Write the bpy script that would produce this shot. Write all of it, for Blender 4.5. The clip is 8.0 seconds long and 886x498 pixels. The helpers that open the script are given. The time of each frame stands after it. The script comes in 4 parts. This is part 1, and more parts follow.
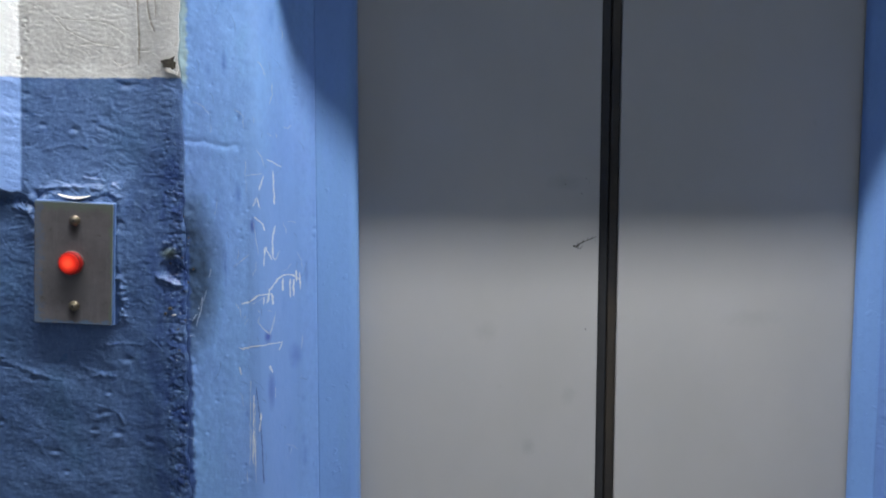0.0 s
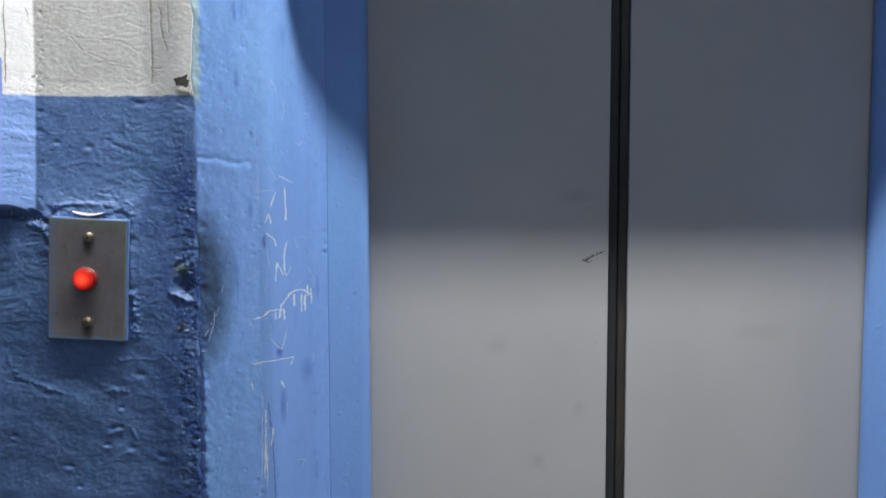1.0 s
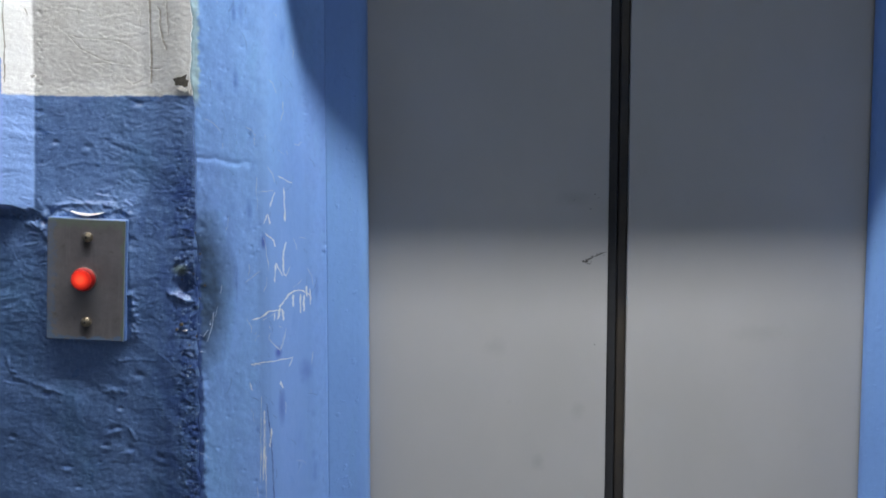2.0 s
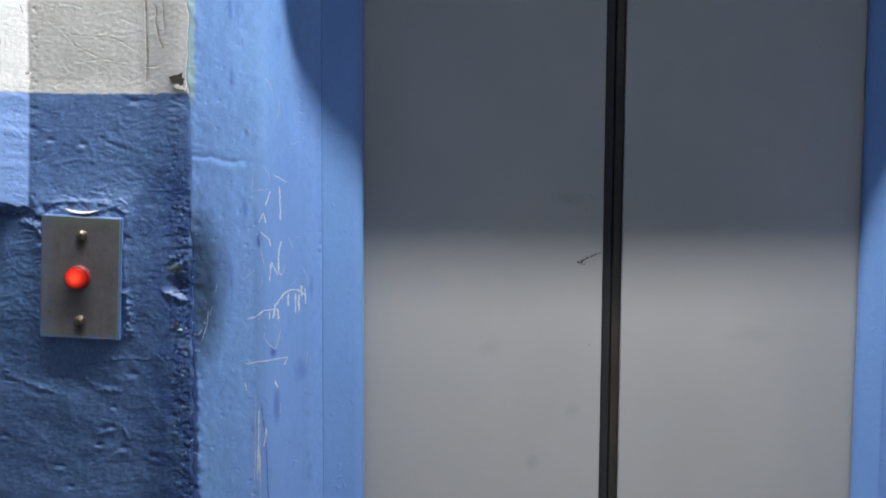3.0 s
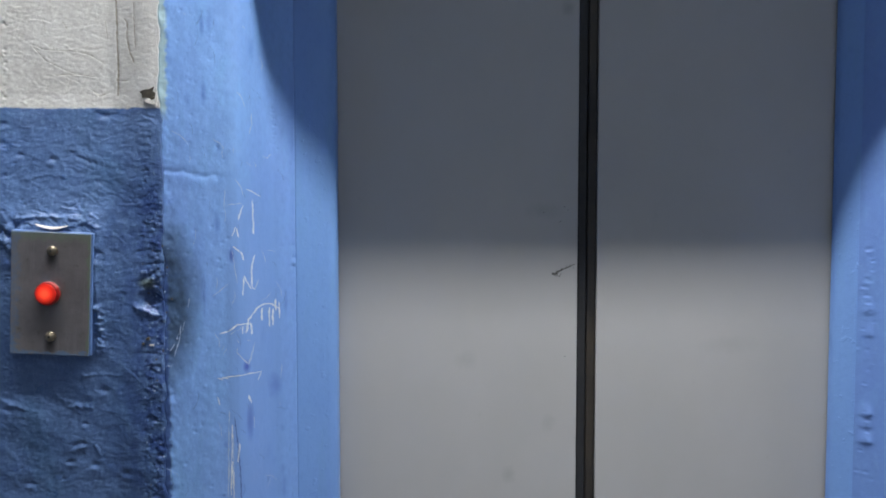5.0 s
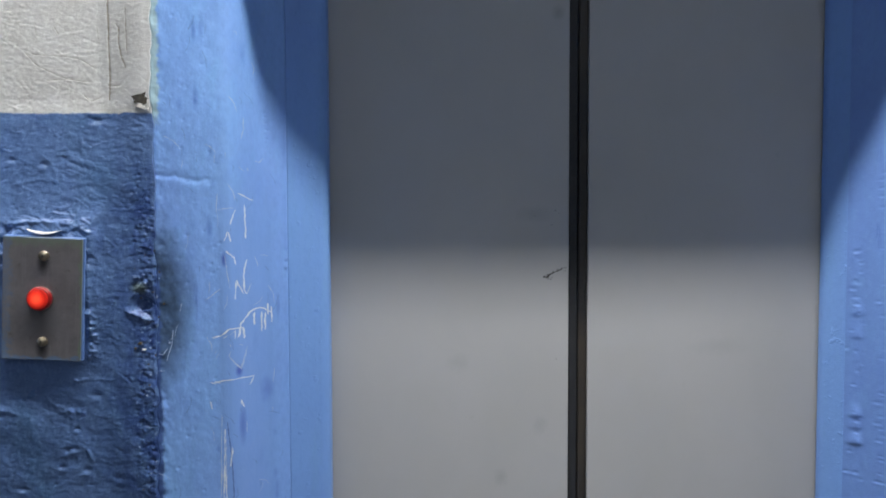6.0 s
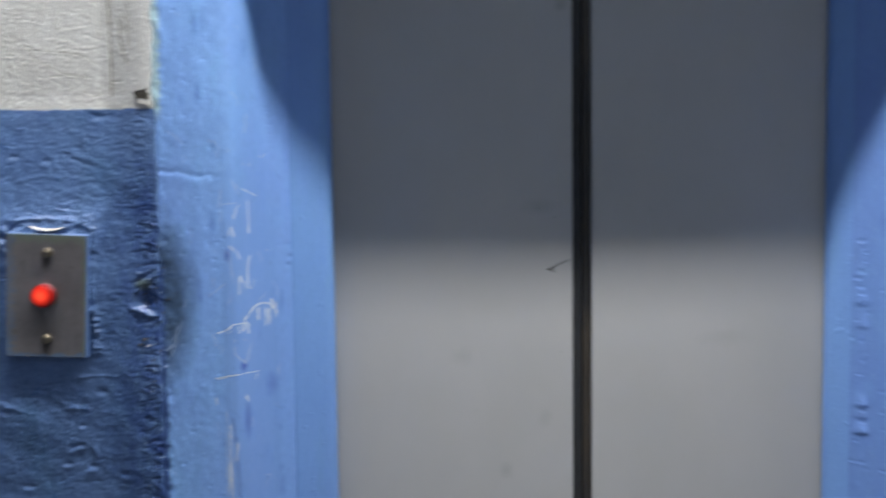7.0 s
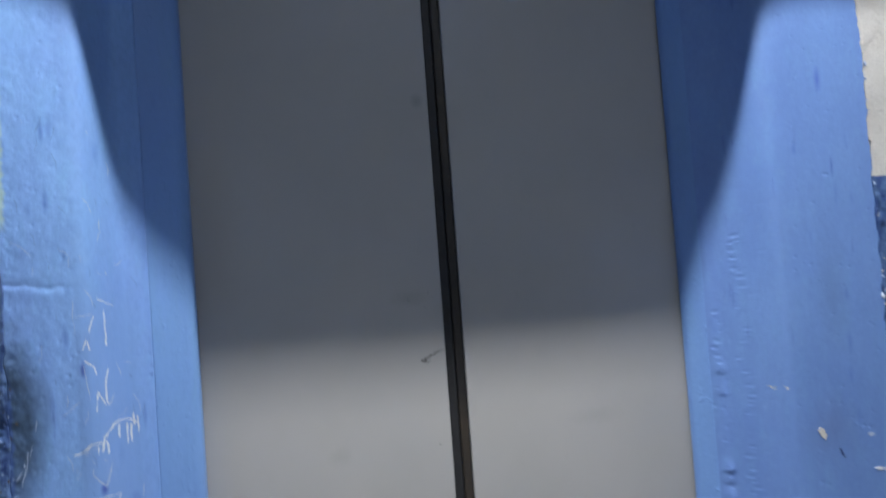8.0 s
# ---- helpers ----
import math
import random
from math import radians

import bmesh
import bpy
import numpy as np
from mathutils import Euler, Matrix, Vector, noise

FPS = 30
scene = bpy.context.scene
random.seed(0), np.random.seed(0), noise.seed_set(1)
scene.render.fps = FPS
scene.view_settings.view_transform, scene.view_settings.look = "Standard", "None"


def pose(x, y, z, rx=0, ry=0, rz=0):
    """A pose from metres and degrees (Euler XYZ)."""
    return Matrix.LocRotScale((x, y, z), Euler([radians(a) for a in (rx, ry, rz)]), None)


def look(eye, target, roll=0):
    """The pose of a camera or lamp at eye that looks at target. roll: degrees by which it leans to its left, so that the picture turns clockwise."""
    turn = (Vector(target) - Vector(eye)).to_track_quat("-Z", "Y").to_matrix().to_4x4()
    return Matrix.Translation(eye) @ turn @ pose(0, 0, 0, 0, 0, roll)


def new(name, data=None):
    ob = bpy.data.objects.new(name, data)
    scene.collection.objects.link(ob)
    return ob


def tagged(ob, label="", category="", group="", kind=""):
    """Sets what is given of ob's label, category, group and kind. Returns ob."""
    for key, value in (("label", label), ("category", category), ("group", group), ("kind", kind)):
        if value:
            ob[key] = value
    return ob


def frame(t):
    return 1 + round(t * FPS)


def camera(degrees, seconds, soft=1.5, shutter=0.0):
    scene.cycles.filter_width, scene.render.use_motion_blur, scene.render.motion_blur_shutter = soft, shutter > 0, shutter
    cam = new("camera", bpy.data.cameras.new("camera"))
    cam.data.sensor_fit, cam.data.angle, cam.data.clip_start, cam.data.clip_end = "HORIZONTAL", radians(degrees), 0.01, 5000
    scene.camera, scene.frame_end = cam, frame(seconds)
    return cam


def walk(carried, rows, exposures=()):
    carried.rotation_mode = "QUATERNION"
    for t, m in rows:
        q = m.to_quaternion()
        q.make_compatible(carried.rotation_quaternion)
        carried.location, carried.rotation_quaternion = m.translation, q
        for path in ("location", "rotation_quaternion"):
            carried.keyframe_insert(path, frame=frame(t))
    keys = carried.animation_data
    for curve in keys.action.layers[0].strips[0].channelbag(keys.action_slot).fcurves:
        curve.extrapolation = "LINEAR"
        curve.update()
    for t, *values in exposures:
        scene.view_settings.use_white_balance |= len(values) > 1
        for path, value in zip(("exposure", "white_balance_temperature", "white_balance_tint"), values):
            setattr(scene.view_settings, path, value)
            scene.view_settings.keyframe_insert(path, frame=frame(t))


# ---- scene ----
cam = camera(54.6, 8.0, soft=1.8, shutter=1.0)
PATH = [
    (0, (-0.305, -1.26, 1.31), (-0.224, 0.731, 1.139), 0.1),
    (0.5, (-0.308, -1.265, 1.321), (-0.241, 0.727, 1.152), 0.3),
    (1, (-0.312, -1.266, 1.319), (-0.245, 0.728, 1.17), -0.1),
    (1.5, (-0.308, -1.264, 1.32), (-0.248, 0.729, 1.174), -0.1),
    (3, (-0.318, -1.264, 1.312), (-0.23, 0.729, 1.175), 0.3),
    (3.5, (-0.307, -1.266, 1.314), (-0.22, 0.727, 1.183), 0.0),
    (4, (-0.31, -1.265, 1.321), (-0.206, 0.728, 1.185), -0.0),
    (4.5, (-0.307, -1.265, 1.308), (-0.19, 0.728, 1.195), 0.2),
    (5, (-0.301, -1.265, 1.318), (-0.178, 0.728, 1.202), -0.0),
    (6.5, (-0.304, -1.272, 1.319), (-0.156, 0.720, 1.213), -0.17),
    (6.8, (-0.305, -1.267, 1.318), (-0.184, 0.725, 1.199), -0.83),
    (6.9, (-0.305, -1.267, 1.318), (-0.190, 0.725, 1.197), -0.75),
    (7.0, (-0.305, -1.267, 1.318), (-0.166, 0.725, 1.195), -0.70),
    (7.1, (-0.305, -1.267, 1.318), (-0.131, 0.721, 1.200), -1.22),
    (7.2, (-0.305, -1.267, 1.318), (-0.052, 0.715, 1.241), 0.19),
    (7.3, (-0.305, -1.267, 1.318), (-0.017, 0.712, 1.292), -0.67),
    (7.5, (-0.305, -1.268, 1.318), (0.077, 0.695, 1.306), -2.23),
    (7.7, (-0.308, -1.276, 1.323), (0.141, 0.673, 1.341), -3.04),
    (8.0, (-0.305, -1.263, 1.318), (0.143, 0.685, 1.400), -4.17),
]
walk(cam, [(t, look(eye, target, roll)) for t, eye, target, roll in PATH], exposures=[(0.0, 0.0), (8.0, 0.0)])

# ---- light: a bare fluorescent tube over the lift door, the dim corridor around, an added fill lamp ----
world = bpy.data.worlds.new("world")
scene.world = world
world.use_nodes = True
world.node_tree.nodes["Background"].inputs[0].default_value = (0.55, 0.68, 0.9, 1)
world.node_tree.nodes["Background"].inputs[1].default_value = 0.005

LAMP_X, LAMP_Y, LAMP_Z = 0.05, -0.4227, 3.11
tube_light = bpy.data.lights.new("tube_light", "AREA")
tube_light.shape, tube_light.size, tube_light.size_y = "ELLIPSE", 3.40, 0.064
tube_light.energy, tube_light.color = 117, (0.965, 0.975, 0.975)
lamp = new("tube_light", tube_light)
lamp.matrix_world = pose(LAMP_X, LAMP_Y, LAMP_Z - 0.014, 0, 0, 0)
# fill lamp added behind the view to lift the shaded door and walls
fill_light = bpy.data.lights.new("added_fill", "AREA")
fill_light.shape, fill_light.size, fill_light.size_y = "RECTANGLE", 1.15, 0.1
fill_light.energy, fill_light.color = 8.6, (0.82, 0.91, 1.0)
fill_lamp = new("added_fill", fill_light)
fill_lamp.matrix_world = pose(0.4, -2.3, 3.088, 0, 0, 0)


# ---- materials ----
def nodes_of(name):
    m = bpy.data.materials.new(name)
    m.use_nodes = True
    nt = m.node_tree
    return m, nt, nt.nodes["Principled BSDF"]


def nd(nt, kind, **values):
    n = nt.nodes.new(kind)
    for k, v in values.items():
        n.inputs[k.replace("_", " ")].default_value = v
    return n


def coords(nt, scale=(1, 1, 1)):
    tc = nt.nodes.new("ShaderNodeTexCoord")
    mp = nt.nodes.new("ShaderNodeMapping")
    mp.inputs["Scale"].default_value = scale
    nt.links.new(tc.outputs["Object"], mp.inputs["Vector"])
    return mp.outputs["Vector"]


def noise_of(nt, scale, detail=4, rough=0.6, stretch=(1, 1, 1)):
    n = nd(nt, "ShaderNodeTexNoise", Scale=scale, Detail=detail, Roughness=rough)
    nt.links.new(coords(nt, stretch), n.inputs["Vector"])
    return n.outputs["Fac"]


def span(nt, value, a, b, lo=0.0, hi=1.0):
    n = nd(nt, "ShaderNodeMapRange", From_Min=a, From_Max=b, To_Min=lo, To_Max=hi)
    n.clamp = True
    nt.links.new(value, n.inputs["Value"])
    return n.outputs["Result"]


def calc(nt, op, a, b=None, c=None):
    n = nt.nodes.new("ShaderNodeMath")
    n.operation = op
    for i, v in enumerate((a, b, c)):
        if v is None:
            continue
        if isinstance(v, (int, float)):
            n.inputs[i].default_value = v
        else:
            nt.links.new(v, n.inputs[i])
    return n.outputs[0]


def blend(nt, fac, a, b):
    n = nt.nodes.new("ShaderNodeMix")
    n.data_type = "RGBA"
    for i, v in ((0, fac), (6, a), (7, b)):
        if isinstance(v, tuple):
            n.inputs[i].default_value = (*v, 1) if len(v) == 3 else v
        elif isinstance(v, (int, float)):
            n.inputs[i].default_value = v
        else:
            nt.links.new(v, n.inputs[i])
    return n.outputs[2]


def relief(nt, bsdf, height, strength, distance):
    b = nd(nt, "ShaderNodeBump", Strength=strength, Distance=distance)
    nt.links.new(height, b.inputs["Height"])
    nt.links.new(b.outputs["Normal"], bsdf.inputs["Normal"])


def axes(nt):
    s = nt.nodes.new("ShaderNodeSeparateXYZ")
    nt.links.new(coords(nt), s.inputs[0])
    return s.outputs


def blob(nt, x, z, rx, rz, edge=0.5, wobble=0.0, scale=60):
    """1 inside an uneven oval mark round (x, z), 0 outside."""
    ax = axes(nt)
    dx = calc(nt, "DIVIDE", calc(nt, "SUBTRACT", ax[0], x), rx)
    dz = calc(nt, "DIVIDE", calc(nt, "SUBTRACT", ax[2], z), rz)
    d = calc(nt, "SQRT", calc(nt, "ADD", calc(nt, "MULTIPLY", dx, dx), calc(nt, "MULTIPLY", dz, dz)))
    if wobble:
        d = calc(nt, "ADD", d, calc(nt, "MULTIPLY", calc(nt, "SUBTRACT", noise_of(nt, scale), 0.5), wobble))
    return span(nt, d, 1 - edge, 1 + edge * 0.3, 1, 0)


WHITE_LINE = 1.4495      # where the white upper wall meets the dark blue dado
DARK_BLUE, DARK_BLUE_2 = (0.104, 0.183, 0.37), (0.070, 0.130, 0.28)
LIGHT_BLUE, LIGHT_BLUE_2 = (0.235, 0.438, 0.82), (0.21, 0.370, 0.76)
OFF_WHITE, OFF_WHITE_2 = (0.645, 0.63, 0.605), (0.57, 0.55, 0.52)


def wall_paint(name, tints):
    m, nt, bsdf = nodes_of(name)
    ax = axes(nt)
    ragged = calc(nt, "MULTIPLY", calc(nt, "SUBTRACT", noise_of(nt, 90, 5), 0.5), 0.008)
    above = span(nt, calc(nt, "ADD", ax[2], ragged), WHITE_LINE - 0.0015, WHITE_LINE + 0.0015)
    blue = blend(nt, span(nt, noise_of(nt, 14, 6), 0.38, 0.62), DARK_BLUE, DARK_BLUE_2)
    blue = blend(nt, span(nt, noise_of(nt, 70, 6, 0.7), 0.55, 0.72, 0, 0.5), blue, (0.11, 0.19, 0.40))
    blue = blend(nt, span(nt, noise_of(nt, 9, 5, 0.65, (1.3, 1, 0.7)), 0.5, 0.66, 0, 0.55), blue, (0.06, 0.135, 0.26))
    blue = blend(nt, span(nt, noise_of(nt, 170, 5, 0.75, (1, 1, 0.6)), 0.5, 0.68, 0, 0.55), blue, (0.15, 0.25, 0.46))
    blue = blend(nt, span(nt, noise_of(nt, 230, 4, 0.7), 0.58, 0.7, 0, 0.6), blue, (0.045, 0.085, 0.21))
    blue = blend(nt, span(nt, noise_of(nt, 55, 5, 0.7, (1.6, 1, 0.3)), 0.6, 0.72, 0, 0.5), blue, (0.05, 0.10, 0.30))
    white = blend(nt, span(nt, noise_of(nt, 18, 6), 0.35, 0.65), OFF_WHITE, OFF_WHITE_2)
    white = blend(nt, span(nt, noise_of(nt, 120, 4), 0.62, 0.72, 0, 0.45), white, (0.40, 0.36, 0.30))
    for fac, colour in tints(nt, ax):
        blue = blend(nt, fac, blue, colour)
    # paler white on the chase flank: its stronger lamp light put into the paint
    flank_lit = span(nt, calc(nt, "ADD", ax[0], calc(nt, "MULTIPLY", calc(nt, "SUBTRACT", noise_of(nt, 130, 4), 0.5), 0.010)), -0.860, -0.864)
    white = blend(nt, flank_lit, blend(nt, span(nt, noise_of(nt, 240, 4, 0.7), 0.5, 0.7, 0, 0.35), white, (0.42, 0.40, 0.37)), (0.82, 0.81, 0.79))
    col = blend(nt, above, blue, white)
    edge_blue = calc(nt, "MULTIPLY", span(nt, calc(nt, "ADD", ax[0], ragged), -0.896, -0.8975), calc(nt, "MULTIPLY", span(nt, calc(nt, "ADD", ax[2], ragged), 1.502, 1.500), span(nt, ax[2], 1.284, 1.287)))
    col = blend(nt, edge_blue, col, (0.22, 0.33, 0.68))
    nt.links.new(col, bsdf.inputs["Base Color"])
    nt.links.new(span(nt, noise_of(nt, 30), 0.3, 0.7, 0.27, 0.5), bsdf.inputs["Roughness"])
    h = calc(nt, "ADD", noise_of(nt, 160, 6, 0.65, (0.8, 1, 1.3)), calc(nt, "MULTIPLY", noise_of(nt, 600, 3), 0.35))
    relief(nt, bsdf, h, 0.7, 0.0014)
    return m


def tints_and_flank_light(nt, ax):
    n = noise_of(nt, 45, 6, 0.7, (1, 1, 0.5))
    # dark: blotches that deepen the blue towards the door corner
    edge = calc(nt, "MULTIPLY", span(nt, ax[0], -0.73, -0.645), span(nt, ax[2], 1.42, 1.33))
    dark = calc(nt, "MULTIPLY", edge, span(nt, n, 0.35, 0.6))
    streak = calc(nt, "MULTIPLY", edge, span(nt, noise_of(nt, 110, 6, 0.75, (1, 1, 0.35)), 0.55, 0.66, 0, 0.7))
    olive = blob(nt, -0.653, 1.196, 0.013, 0.010, 0.6, 1.2, 90)
    # lighter blue on the flank, extra lamp light painted in
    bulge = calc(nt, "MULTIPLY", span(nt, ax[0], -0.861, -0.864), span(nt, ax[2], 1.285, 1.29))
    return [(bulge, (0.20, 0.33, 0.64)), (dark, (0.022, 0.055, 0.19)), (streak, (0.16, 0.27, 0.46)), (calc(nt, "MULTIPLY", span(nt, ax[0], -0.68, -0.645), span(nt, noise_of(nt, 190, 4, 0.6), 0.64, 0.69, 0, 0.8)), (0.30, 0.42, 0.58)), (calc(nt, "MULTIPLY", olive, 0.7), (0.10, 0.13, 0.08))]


def tints_right(nt, ax):
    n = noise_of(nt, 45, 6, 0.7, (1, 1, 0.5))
    # dark: deeper blue blotches nearer the corner
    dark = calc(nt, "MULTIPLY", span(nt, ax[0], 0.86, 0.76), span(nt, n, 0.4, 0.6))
    chips = span(nt, noise_of(nt, 70, 5, 0.7), 0.66, 0.70)
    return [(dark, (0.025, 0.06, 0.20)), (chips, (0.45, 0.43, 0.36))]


def band_paint(name, tints, one, two, wash):
    m, nt, bsdf = nodes_of(name)
    ax = axes(nt)
    col = blend(nt, span(nt, noise_of(nt, 7, 5, 0.6, (1, 1, 0.5)), 0.36, 0.64), one, two)
    col = blend(nt, span(nt, noise_of(nt, 26, 6, 0.7, (1.4, 1, 0.5)), 0.5, 0.75, 0, 0.5), col, wash)
    col = blend(nt, span(nt, noise_of(nt, 40, 4, 0.6, (1.6, 1, 0.22)), 0.66, 0.74, 0, 0.7), col, (0.09, 0.17, 0.52))
    col = blend(nt, span(nt, noise_of(nt, 140, 5, 0.7, (1, 1, 0.6)), 0.42, 0.68, 0, 0.28), col, (0.13, 0.23, 0.56))
    col = blend(nt, span(nt, noise_of(nt, 60, 6, 0.75), 0.56, 0.74, 0, 0.3), col, (0.27, 0.44, 0.74))
    for fac, colour in tints(nt, ax):
        col = blend(nt, fac, col, colour)
    nt.links.new(col, bsdf.inputs["Base Color"])
    nt.links.new(span(nt, noise_of(nt, 22), 0.3, 0.7, 0.36, 0.55), bsdf.inputs["Roughness"])
    h = calc(nt, "ADD", noise_of(nt, 90, 5, 0.6, (1, 1, 0.6)), calc(nt, "MULTIPLY", noise_of(nt, 420, 3), 0.25))
    relief(nt, bsdf, h, 0.5, 0.0013)
    return m


def band_tints_left(nt, ax):
    # dark uneven oval over the hollow at the corner
    corner_dark = blob(nt, -0.632, 1.168, 0.055, 0.130, 0.45, 0.45, 30)
    ragged = calc(nt, "MULTIPLY", calc(nt, "SUBTRACT", noise_of(nt, 70, 5), 0.5), 0.02)
    lip = calc(nt, "MULTIPLY", span(nt, calc(nt, "ADD", ax[0], ragged), -0.622, -0.626), span(nt, ax[2], 1.25, 1.2))
    pale = calc(nt, "MULTIPLY", span(nt, calc(nt, "ADD", ax[0], ragged), -0.6180, -0.6225), span(nt, ax[2], 1.43, 1.45))
    drip = blob(nt, -0.5121, 0.9848, 0.004, 0.03, 0.7, 0.6, 120)
    # touch: violet tint low on the splay, with ragged edges
    touch = calc(nt, "MULTIPLY", calc(nt, "MULTIPLY", span(nt, calc(nt, "ADD", ax[0], calc(nt, "MULTIPLY", ragged, 0.4)), -0.545, -0.538), span(nt, calc(nt, "ADD", ax[0], ragged), -0.4623, -0.483)), span(nt, calc(nt, "ADD", ax[2], calc(nt, "MULTIPLY", ragged, 6)), 1.40, 1.28, 0, 0.8))
    return touches(nt, 4, 9, -0.60, -0.50, 1.25, 1.60) + touches(nt, 5, 10, -0.55, -0.465, 0.85, 1.20) + [(touch, (0.195, 0.345, 0.70)), (calc(nt, "MULTIPLY", corner_dark, span(nt, noise_of(nt, 50, 6, 0.7), 0.25, 0.6, 0.72, 0.98)), (0.045, 0.08, 0.14)), (lip, (0.05, 0.10, 0.27)), (pale, (0.38, 0.53, 0.58)),
            (calc(nt, "MULTIPLY", drip, 0.7), (0.08, 0.15, 0.50)),
            (blob(nt, -0.5154, 1.0687, 0.004, 0.010, 0.7, 0.5, 120), (0.07, 0.13, 0.50)),
            (blob(nt, -0.533, 1.2357, 0.0035, 0.011, 0.7, 0.5, 120), (0.07, 0.13, 0.46)),
            (calc(nt, "MULTIPLY", blob(nt, -0.4831, 1.0266, 0.010, 0.022, 0.8, 1.0, 90), 0.6), (0.11, 0.20, 0.56))]


def touches(nt, seed, count, x0, x1, z0, z1):
    """Small upright dabs of darker blue touch-up paint."""
    rng = random.Random(seed)
    out = []
    for _ in range(count):
        fac = blob(nt, rng.uniform(x0, x1), rng.uniform(z0, z1), rng.uniform(0.002, 0.0045), rng.uniform(0.006, 0.020), 0.8, 1.1, 130)
        out.append((calc(nt, "MULTIPLY", fac, rng.uniform(0.35, 0.8)), (0.10, 0.20, 0.58)))
    return out


def band_stains_right(nt, ax):
    grey = blob(nt, 0.6258, 1.0313, 0.05, 0.05, 0.9, 1.0, 40)
    return touches(nt, 6, 10, 0.55, 0.74, 0.90, 1.65) + [(calc(nt, "MULTIPLY", grey, 0.35), (0.14, 0.20, 0.42)),
            (blob(nt, 0.6568, 1.619, 0.006, 0.022, 0.8, 0.5, 90), (0.10, 0.19, 0.60)),
            (blob(nt, 0.6692, 1.4696, 0.003, 0.02, 0.8, 0.5, 90), (0.10, 0.19, 0.55)),
            (calc(nt, "MULTIPLY", blob(nt, 0.6516, 1.2602, 0.03, 0.09, 0.9, 1.0, 30), 0.35), (0.13, 0.22, 0.44))]


def jamb_paint():
    m, nt, bsdf = nodes_of("blue_gloss_paint_on_steel")
    col = blend(nt, span(nt, noise_of(nt, 6, 5, 0.6, (1, 1, 0.4)), 0.36, 0.64), (0.200, 0.372, 0.735), (0.18, 0.33, 0.69))
    col = blend(nt, span(nt, noise_of(nt, 30, 5, 0.7, (2, 1, 0.3)), 0.6, 0.75, 0, 0.4), col, (0.11, 0.22, 0.58))
    col = blend(nt, span(nt, noise_of(nt, 150, 5, 0.7, (1, 1, 0.5)), 0.5, 0.7, 0, 0.3), col, (0.14, 0.27, 0.60))
    col = blend(nt, span(nt, noise_of(nt, 14, 6, 0.7, (2, 1, 0.25)), 0.5, 0.7, 0, 0.35), col, (0.17, 0.34, 0.56))
    nt.links.new(col, bsdf.inputs["Base Color"])
    nt.links.new(span(nt, noise_of(nt, 20), 0.3, 0.7, 0.36, 0.55), bsdf.inputs["Roughness"])
    relief(nt, bsdf, calc(nt, "ADD", noise_of(nt, 120, 5), calc(nt, "MULTIPLY", span(nt, noise_of(nt, 70, 3, 0.5), 0.64, 0.72), 1.2)), 0.45, 0.0012)
    return m


def door_paint():
    m, nt, bsdf = nodes_of("grey_satin_door_paint")
    col = blend(nt, span(nt, noise_of(nt, 5, 4, 0.6, (1, 1, 0.7)), 0.35, 0.65), (0.475, 0.462, 0.452), (0.445, 0.435, 0.424))
    col = blend(nt, span(nt, noise_of(nt, 900, 2), 0.4, 0.6, 0, 0.25), col, (0.42, 0.42, 0.42))
    col = blend(nt, span(nt, noise_of(nt, 24, 6, 0.7), 0.66, 0.78, 0, 0.35), col, (0.34, 0.33, 0.31))
    for x, z, rx, rz, k in ((-0.0191, 1.191, 0.022, 0.004, 0.0), (-0.0297, 0.9338, 0.012, 0.016, 0.18), (-0.0403, 1.299, 0.03, 0.014, 0.22), (-0.0011, 1.6377, 0.011, 0.012, 0.4),
                            (-0.1726, 1.0449, 0.02, 0.016, 0.15), (0.2826, 1.0661, 0.05, 0.015, 0.12), (-0.0985, 0.8438, 0.012, 0.014, 0.25)):
        if k:
            col = blend(nt, calc(nt, "MULTIPLY", blob(nt, x, z, rx, rz, 0.8, 1.2, 90), 0.8 * k), col, (0.16, 0.15, 0.14))
    nt.links.new(col, bsdf.inputs["Base Color"])
    nt.links.new(span(nt, noise_of(nt, 9), 0.3, 0.7, 0.42, 0.52), bsdf.inputs["Roughness"])
    relief(nt, bsdf, noise_of(nt, 500, 2), 0.06, 0.0005)
    return m


def plain(name, colour, colour_2, rough=0.5, metal=0.0, scale=60, bump=0.2):
    m, nt, bsdf = nodes_of(name)
    col = blend(nt, span(nt, noise_of(nt, scale, 5, 0.65), 0.35, 0.65), colour, colour_2)
    nt.links.new(col, bsdf.inputs["Base Color"])
    bsdf.inputs["Roughness"].default_value, bsdf.inputs["Metallic"].default_value = rough, metal
    if bump:
        relief(nt, bsdf, noise_of(nt, scale * 5, 4), bump, 0.0006)
    return m


def glow(name, colour, strength):
    m, nt, bsdf = nodes_of(name)
    bsdf.inputs["Base Color"].default_value = (*colour, 1)
    bsdf.inputs["Emission Color"].default_value = (*colour, 1)
    bsdf.inputs["Emission Strength"].default_value = strength
    bsdf.inputs["Roughness"].default_value = 0.3
    return m


def lit_lens():
    """Red plastic with a bulb behind its middle."""
    m, nt, bsdf = nodes_of("lit_red_lens")
    core = blob(nt, -0.0036, 0.001, 0.0118, 0.0118, 0.70, 0.30, 200)
    bsdf.inputs["Base Color"].default_value = (0.6, 0.02, 0.01, 1)
    nt.links.new(blend(nt, core, (0.55, 0.006, 0.004), (1.0, 0.075, 0.03)), bsdf.inputs["Emission Color"])
    nt.links.new(span(nt, core, 0, 1, 0.22, 1.15), bsdf.inputs["Emission Strength"])
    bsdf.inputs["Roughness"].default_value = 0.3
    return m


